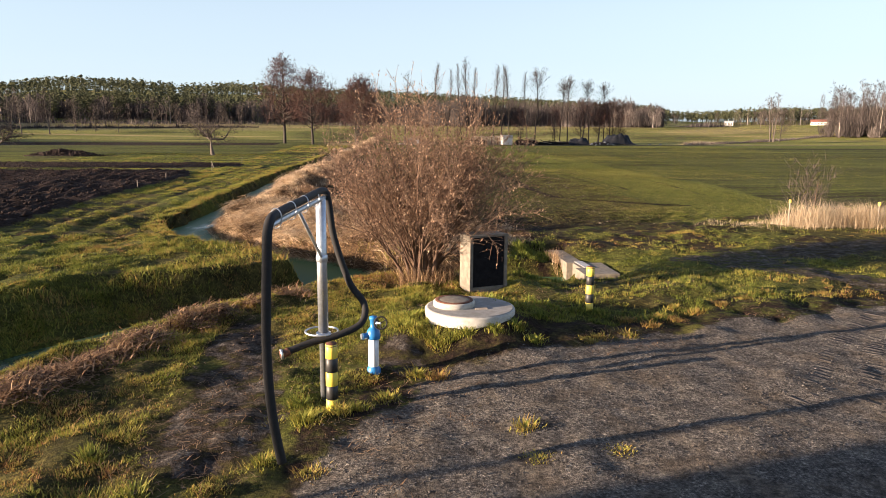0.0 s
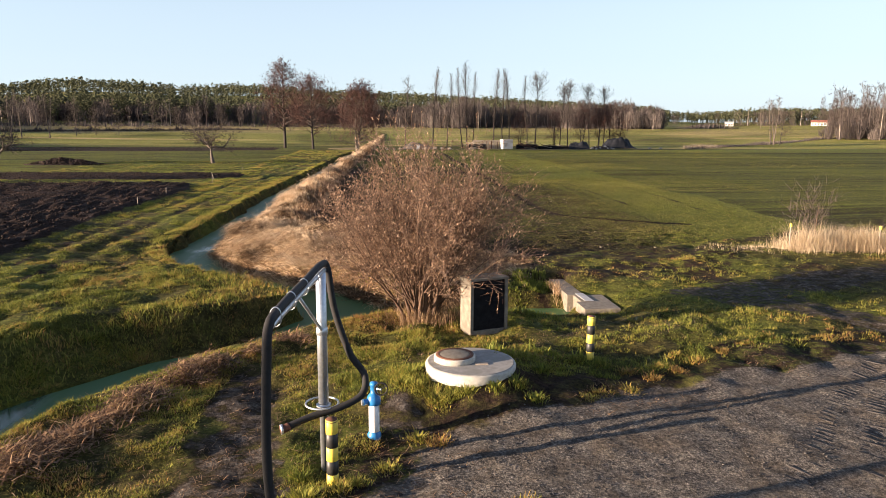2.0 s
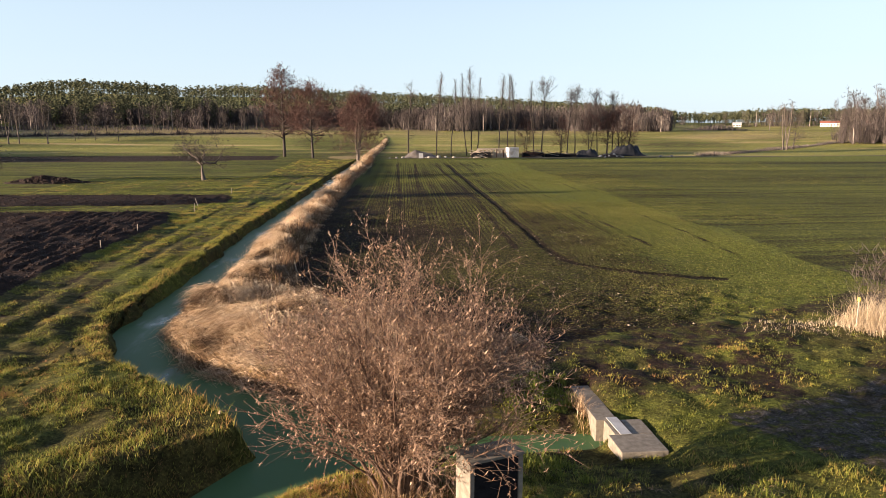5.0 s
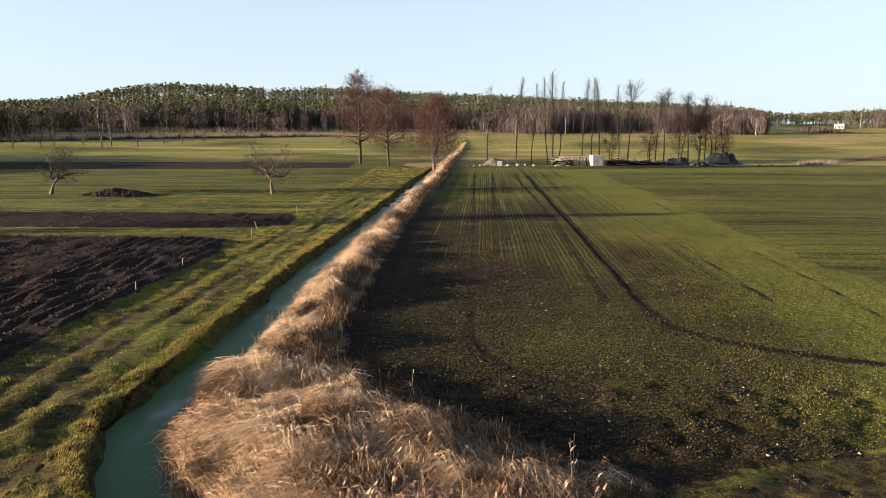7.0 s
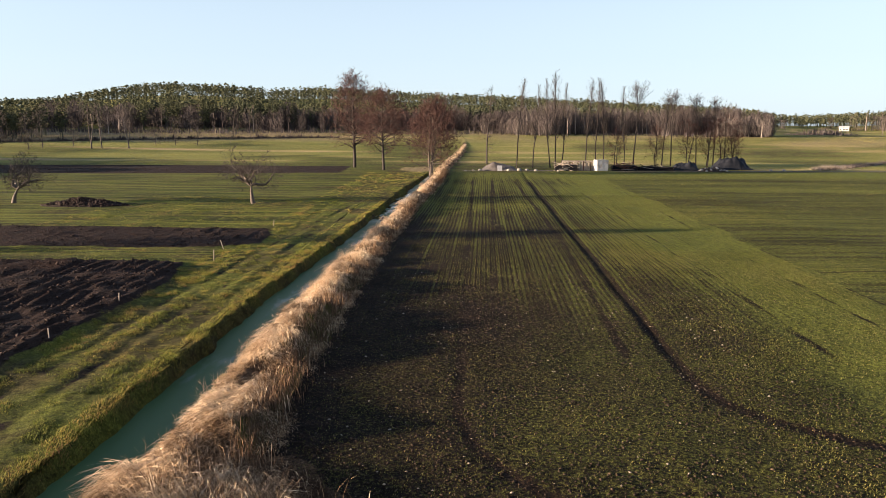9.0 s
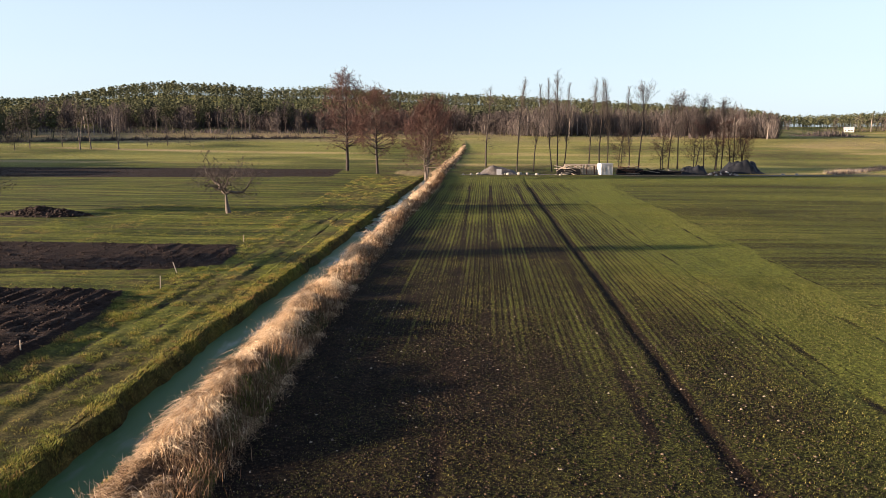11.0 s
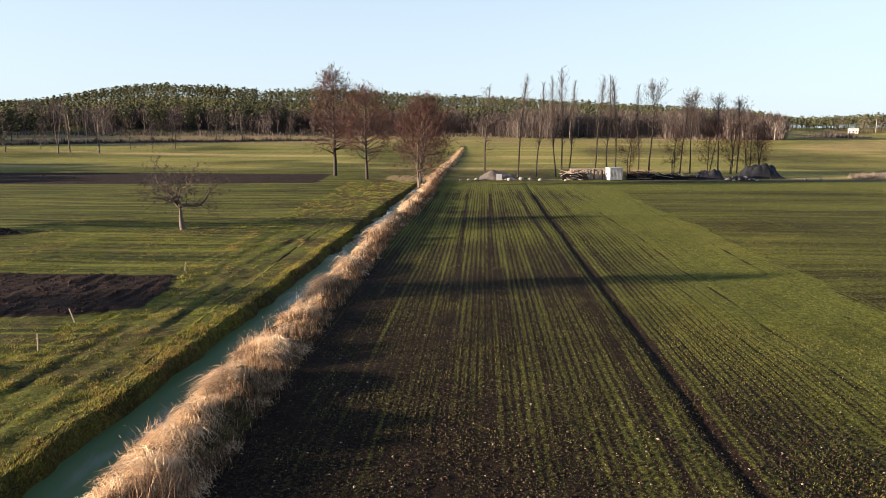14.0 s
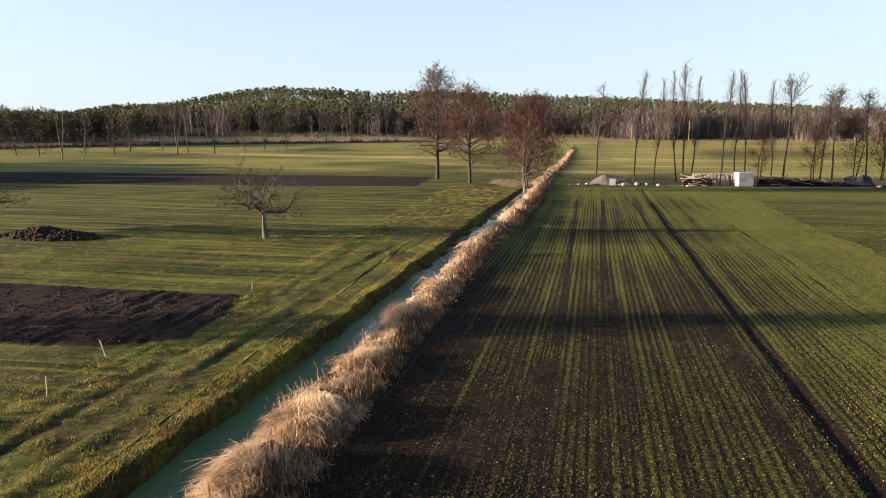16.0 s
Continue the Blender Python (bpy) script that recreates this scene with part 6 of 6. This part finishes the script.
shrub = tree_object("thin_shrub", big[:4], big[4:] + fine, TWIG_BUSH, TWIG_GREY, "thin leafless shrub standing in dry grass", "shrub")
stand(shrub, 19.6, 33.4)


def stake(x, y, h, label, mat, tip, group, name, lean=0):
    ob = thing(name, label, "stake", (x, y, float(height(x, y))), 0, group)
    part("shaft", box(bmesh.new(), -0.022, 0.022, -0.022, 0.022, -0.25, h, 0.005, Matrix.Rotation(lean, 4, "Y")), mat, ob)
    if tip:
        part("cap", lathe([(0.05, h - 0.14), (0.055, h - 0.13), (0.055, h - 0.01), (0.0, h)], 16), tip, ob, "yellow cap", True)
    return ob


stake(18.0, 32.2, 1.12, "slim marker post with a yellow cap", GREYWOOD, YELLOW, "marker posts", "marker_post")
stake(21.6, 31.5, 1.1, "slim marker post with a yellow cap", GREYWOOD, YELLOW, "marker posts", "marker_post")
for x, y, h, l in ((-14.6, 57.0, 0.42, 0.05), (-14.75, 51.0, 0.42, 0.0), (-14.6, 73.3, 0.7, -0.3), (-13.9, 69.1, 0.75, 0.05), (-14.2, 86.2, 0.6, 0.1)):
    stake(x, y, h, "pale wooden boundary stake in the grass", GREYWOOD, None, "boundary stakes", "boundary_stake", l)

# ---- soil heap on the meadow ----
def mound(name, label, category, x, y, sx, sy, h, n, size, material, seed, pale=0.0, flat=0.7):
    """A heap of loose lumps on a rounded core."""
    r = np.random.default_rng(seed)
    ob = thing(name, label, category, (x, y, float(height(x, y))))
    gx, gy = np.meshgrid(np.linspace(-1, 1, 26), np.linspace(-1, 1, 18))
    gx, gy = gx.ravel(), gy.ravel()
    top = lambda a, b: np.clip(1 - (a * a + b * b) ** 0.8, -0.1, 1) * h * (0.85 + 0.3 * fbm(a * sx, b * sy, 1.6, seed))
    V = np.stack([gx * sx, gy * sy, top(gx, gy)], 1)
    i = (np.arange(17)[:, None] * 26 + np.arange(25)[None]).ravel()
    put("core", mesh_from("core", V, np.stack([i, i + 1, i + 27, i + 26], 1), material, tone=np.full(len(V), 0.4)), ob)
    a, b = r.normal(0, 0.42, n), r.normal(0, 0.42, n)
    k = a * a + b * b < 1.05
    a, b = a[k], b[k]
    V, T, t = lumps(np.stack([a * sx, b * sy, top(a, b)], 1), size * r.uniform(0.4, 1.3, len(a)), np.clip(r.normal(0.45, 0.25, len(a)) + (r.random(len(a)) < pale) * 0.6, 0, 1), flat, seed)
    tagged(put("loose_cover", mesh_from("loose_cover", V, T, material, tone=t), ob), kind="stuff")
    return ob


mound("soil_heap", "dark heap of loose soil on the meadow", "soil heap", -39.2, 101, 4.8, 2.2, 0.85, 900, 0.2, CLOD, 121)

# ---- storage yard beyond the field ----


def timber_stack(x, y, n, w, h, seed, label, mat):
    rnd = random.Random(seed)
    ob = thing("timber_stack", label, "timber stack", (x, y, float(height(x, y))), 0, "timber stacks")
    for k in range(n):
        z = h * rnd.random()
        a = Matrix.Translation((rnd.uniform(-w, w), rnd.uniform(-0.8, 0.8), z)) @ Matrix.Rotation(rnd.gauss(0, 0.25), 4, "Y") @ Matrix.Rotation(rnd.gauss(0, 0.3), 4, "Z")
        part("plank", box(bmesh.new(), -1.4, 1.4, -0.12, 0.12, -0.05, 0.05, 0.0, a), mat if rnd.random() < 0.7 else GREYWOOD, ob)
    part("bed", box(bmesh.new(), -w - 0.8, w + 0.8, -0.7, 0.7, -0.1, h * 0.75, 0.05), DARKWOOD, ob)
    return ob


timber_stack(26.0, 174.6, 40, 1.5, 1.6, 1, "pile of old boards and posts in the yard", GREYWOOD)
timber_stack(39.0, 177, 34, 1.8, 1.5, 2, "pile of dark reddish scrap timber", RUST)
timber_stack(46.0, 178, 30, 3.0, 1.0, 3, "low stack of dark pallets and boards", DARKWOOD)
box_ = thing("container", "white sheet-metal site container", "container", (33.5, 174.8, float(height(33.5, 174.8))), 10)
box_.scale = (0.9, 0.9, 0.92)
part("body", box(bmesh.new(), -1.4, 1.4, -1.2, 1.2, 0.08, 2.5, 0.03), SHEET, box_)
for k in range(9):
    part("corrugation", box(bmesh.new(), -1.25 + k * 0.31, -1.14 + k * 0.31, -1.23, -1.2, 0.2, 2.4, 0.01), SHEET, box_)
part("roof", box(bmesh.new(), -1.45, 1.45, -1.25, 1.25, 2.5, 2.58, 0.02), SHEET, box_)
part("skid", box(bmesh.new(), -1.4, 1.4, -1.0, -0.8, -0.15, 0.08, 0.01), RUST, box_)
part("skid", box(bmesh.new(), -1.4, 1.4, 0.8, 1.0, -0.15, 0.08, 0.01), RUST, box_)


def tarp_pile(x, y, sx, sy, h, seed, label, mat=TARP, ridge=0.0):
    ob = thing("covered_pile", label, "covered pile", (x, y, float(height(x, y))), 0, "covered piles")
    gx, gy = np.meshgrid(np.linspace(-1, 1, 40), np.linspace(-1, 1, 20))
    gx, gy = gx.ravel(), gy.ravel()
    z = h * np.clip(1.25 * (1 - np.abs(gx) ** 3.5) * (1 - np.abs(gy) ** 2.2), -0.05, 1) * (0.8 + (0.5 - 0.3 * (ridge > 0)) * fbm(gx * sx, gy * sy, 1.9, seed))
    if ridge:      # propped up near one end, falling away to the other
        z = z * np.where(gx < -ridge, (gx + 1) / (1 - ridge), (1 - gx) / (1 + ridge)) ** 0.7
    i = (np.arange(19)[:, None] * 40 + np.arange(39)[None]).ravel()
    put("sheet", mesh_from("sheet", np.stack([gx * sx, gy * sy, z], 1), np.stack([i, i + 1, i + 41, i + 40], 1), mat), ob, smooth_shade=True)
    r = np.random.default_rng(seed)
    for n in range(9):
        a, size = r.random() * 6.283, r.uniform(0.2, 0.4)
        V, T, t = lumps(np.array([[math.cos(a) * sx, math.sin(a) * sy, 0.12]]), np.array([size]), np.array([r.random()]), 0.7, seed + n)
        put("stone", mesh_from("stone", V, T, RUBBLE, tone=t), ob)
    return ob


tarp_pile(12.0, 174.5, 4.3, 2.3, 2.2, 139, "heap under a torn grey sheet", GREYSHEET, 0.3)
sheet_tear = thing("white_panel", "white panel leaning against the covered heap", "panel", (11.8, 172.1, float(height(11.8, 172.1))), 4)
part("board", box(bmesh.new(), -0.5, 0.5, -0.04, 0.04, -0.1, 1.15, 0.01, Matrix.Rotation(-0.25, 4, "X")), SHEET, sheet_tear)
for n, (x, y, size) in enumerate(((6.2, 171.2, 0.45), (7.6, 171.8, 0.55), (13.6, 171.2, 0.62), (15.8, 171.6, 0.75), (17.4, 171.8, 0.6), (19.3, 171.4, 0.55), (4.6, 171.0, 0.35), (24.0, 171.6, 0.4), (56.0, 174.8, 0.4), (60.5, 175.2, 0.45), (71.0, 178.0, 0.5), (74.0, 178.4, 0.5))):
    stone = thing("boulder", "pale rounded field boulder at the field's end", "boulder", (x, y, float(height(x, y))), 0, "boulders by the track")
    size *= 0.68
    bm = bmesh.new()
    bmesh.ops.create_icosphere(bm, subdivisions=2, radius=1.0)
    for v in bm.verts:
        v.co *= 1 + 0.22 * noise.noise(v.co * 1.3 + Vector((n * 3.1, 0, 0)))
    bmesh.ops.transform(bm, matrix=Matrix.Translation((0, 0, size * 0.45)) @ Matrix.Diagonal((size * 1.1, size, size * 0.75, 1)), verts=bm.verts[:])
    part("body", bm, PALESTONE, stone, "", True)
rnd = random.Random(17)
boards = thing("board_stack", "row of upright grey weathered boards", "board stack", (29.4, 176.2, float(height(29.4, 176.2))), 4)
for n in range(34):
    x = -3.9 + n * 0.235
    part("board", box(bmesh.new(), x, x + rnd.uniform(0.14, 0.21), rnd.uniform(-0.06, 0.02), 0.08, -0.1, rnd.uniform(1.5, 2.15), 0.0, Matrix.Rotation(rnd.gauss(0, 0.03), 4, "X")), GREYWOOD if rnd.random() < 0.75 else RUST, boards)
part("top_rail", box(bmesh.new(), -4.0, 4.1, 0.085, 0.3, 1.75, 2.1, 0.02), GREYWOOD, boards)
tarp_pile(53.0, 180, 3.0, 1.8, 1.7, 131, "pile covered with dark plastic sheet")
tarp_pile(65.0, 184.5, 4.5, 2.4, 2.4, 132, "long heap under dark plastic sheet")
mound("rubble_heap", "low line of stones at the field's end", "rubble heap", 58.0, 176.5, 3.4, 1.2, 0.8, 240, 0.35, RUBBLE, 124, 0.3)

# ---- far houses ----
def far_house(x, y, w, d, h, turn, label, roofmat, windows):
    ob = thing("far_house", label, "house", (x, y, float(height(x, y))), turn, "far houses")
    wall = part("wall", box(bmesh.new(), -w / 2, w / 2, -d / 2, d / 2, -1, h), PLASTER, ob)
    bm = bmesh.new()
    v = [bm.verts.new(p) for p in ((-w / 2 - 0.4, -d / 2 - 0.4, h), (w / 2 + 0.4, -d / 2 - 0.4, h), (w / 2 + 0.4, d / 2 + 0.4, h), (-w / 2 - 0.4, d / 2 + 0.4, h), (-w / 2 - 0.4, 0, h + d * 0.32), (w / 2 + 0.4, 0, h + d * 0.32))]
    for f in ((0, 1, 5, 4), (2, 3, 4, 5), (0, 4, 3), (1, 2, 5), (3, 2, 1, 0)):
        bm.faces.new([v[k] for k in f])
    part("roof", bm, roofmat, ob)
    for k in range(windows):
        cx = -w / 2 + w * (k + 0.5) / windows
        part("window", box(bmesh.new(), cx - 0.6, cx + 0.6, -d / 2 - 0.03, -d / 2 + 0.1, 1.0, 2.3), GLASS, wall)
    return ob




def green_weeds(n, x0, x1, y0, y1, seed):
    """Leafy green weeds on the damp bank."""
    r = np.random.default_rng(seed)
    x, y = r.uniform(x0, x1, n), r.uniform(y0, y1, n)
    ok = (water_distance(x, y) > 0.02) & (fbm(x, y, 0.6, 136, 2) > -0.3)
    x, y, n = x[ok], y[ok], int(ok.sum())
    h = r.uniform(0.04, 0.2, n) * (1 + 0.6 * fbm(x, y, 0.7, 137))
    return blades(np.stack([x, y, height(x, y) - 0.01], 1), h, r.uniform(0.014, 0.034, n), r.uniform(0.05, 0.14, n), r.random(n) * 6.283, np.clip(r.normal(0.3, 0.1, n), 0, 1))


stuff("bank_weeds", [green_weeds(5200, 4.3, 6.3, 25.4, 28.4, 138), green_weeds(1300, 3.7, 5.3, 22.4, 24.6, 139), green_weeds(900, 2.4, 4.6, 17.2, 18.6, 140)], TURF, "leafy green weeds on the damp bank", "weeds")
stuff("edge_grass", [pale_grass(260, x, y, 0.3, 0.3, 0.2, 0.5, 150 + k, 0, 0.3) for k, (x, y) in enumerate(((-1.9, 38.4), (-1.2, 37.2), (0.0, 35.4), (0.7, 35.2), (1.6, 34.6), (2.8, 34.2), (-2.0, 36.4), (3.8, 33.0)))], REED, "pale upright grass tufts where the reeds meet the field", "grass")
far_house(341, 652, 7.5, 5, 2.9, -28, "white low house before the wood", SHEET, 3)
far_house(405, 610, 15, 7, 3.0, -34, "long low house with a red roof", ROOF, 6)
far_house(436, 600, 8, 6, 3, 20, "small pale house among trees", ROOF, 3)

# ---- single trees across the far meadow ----
far_kind = alder(141, 13, 3.4, 0.12, dense=40, twig=TWIG_GREY, kids=(5, 5), fine_r=0.04, label="bare tree on the far meadow", name="meadow_tree", group="meadow trees")
far_thin = alder(142, 14, 1.8, 0.35, stems=2, dense=20, bark=PALEBARK, twig=TWIG_GREY, kids=(4, 4), fine_r=0.04, label="slim bare birch on the far meadow", name="meadow_tree", group="meadow trees")
rnd, first = random.Random(9), {0: True, 1: True}
FAR = [(-43, 250, 0, 0.8), (-41, 300, 1, 0.9), (-39.5, 310, 0, 0.7), (-36, 300, 0, 0.9), (-34.5, 290, 1, 1.0), (-33.3, 300, 0, 1.0), (-37.4, 305, 0, 0.95), (-30.6, 318, 0, 1.0), (-28.6, 330, 0, 0.8), (-21.6, 335, 0, 0.85), (-31.5, 305, 0, 0.85), (-27.5, 310, 1, 1.15), (-26.8, 312, 1, 1.2), (-25, 310, 1, 1.15), (-23, 330, 0, 0.9), (-20, 330, 0, 0.8), (-17.3, 330, 0, 1.1), (-15.5, 340, 0, 0.9), (-12, 350, 0, 0.8), (-6.5, 340, 0, 0.7), (-4.5, 300, 0, 0.75), (-3.2, 260, 0, 0.6), (33.8, 235, 1, 1.05), (34.2, 234, 1, 1.15), (34.6, 233, 0, 0.85), (37.4, 290, 0, 1.2), (38.0, 300, 0, 1.5), (38.7, 292, 0, 1.35), (39.3, 305, 1, 1.6), (39.9, 296, 0, 1.6), (40.6, 300, 0, 1.5), (41.3, 292, 1, 1.5), (42.2, 300, 0, 1.5), (31.2, 600, 1, 1.4), (37, 560, 0, 1.2), (38.5, 560, 0, 1.2), (28.0, 660, 0, 1.0), (33, 660, 0, 1.1), (22, 330, 0, 0.35), (16, 310, 0, 0.25)]
for az, d, k, s in FAR:
    d = d * 0.87 if az < -19 and d > 280 else d
    base = (far_kind, far_thin)[k]
    ob = base if first[k] else copy_thing(base, Matrix())
    first[k] = False
    stand(ob, d * math.sin(radians(az)), 30 + d * math.cos(radians(az)), rnd.uniform(0, 360), s)
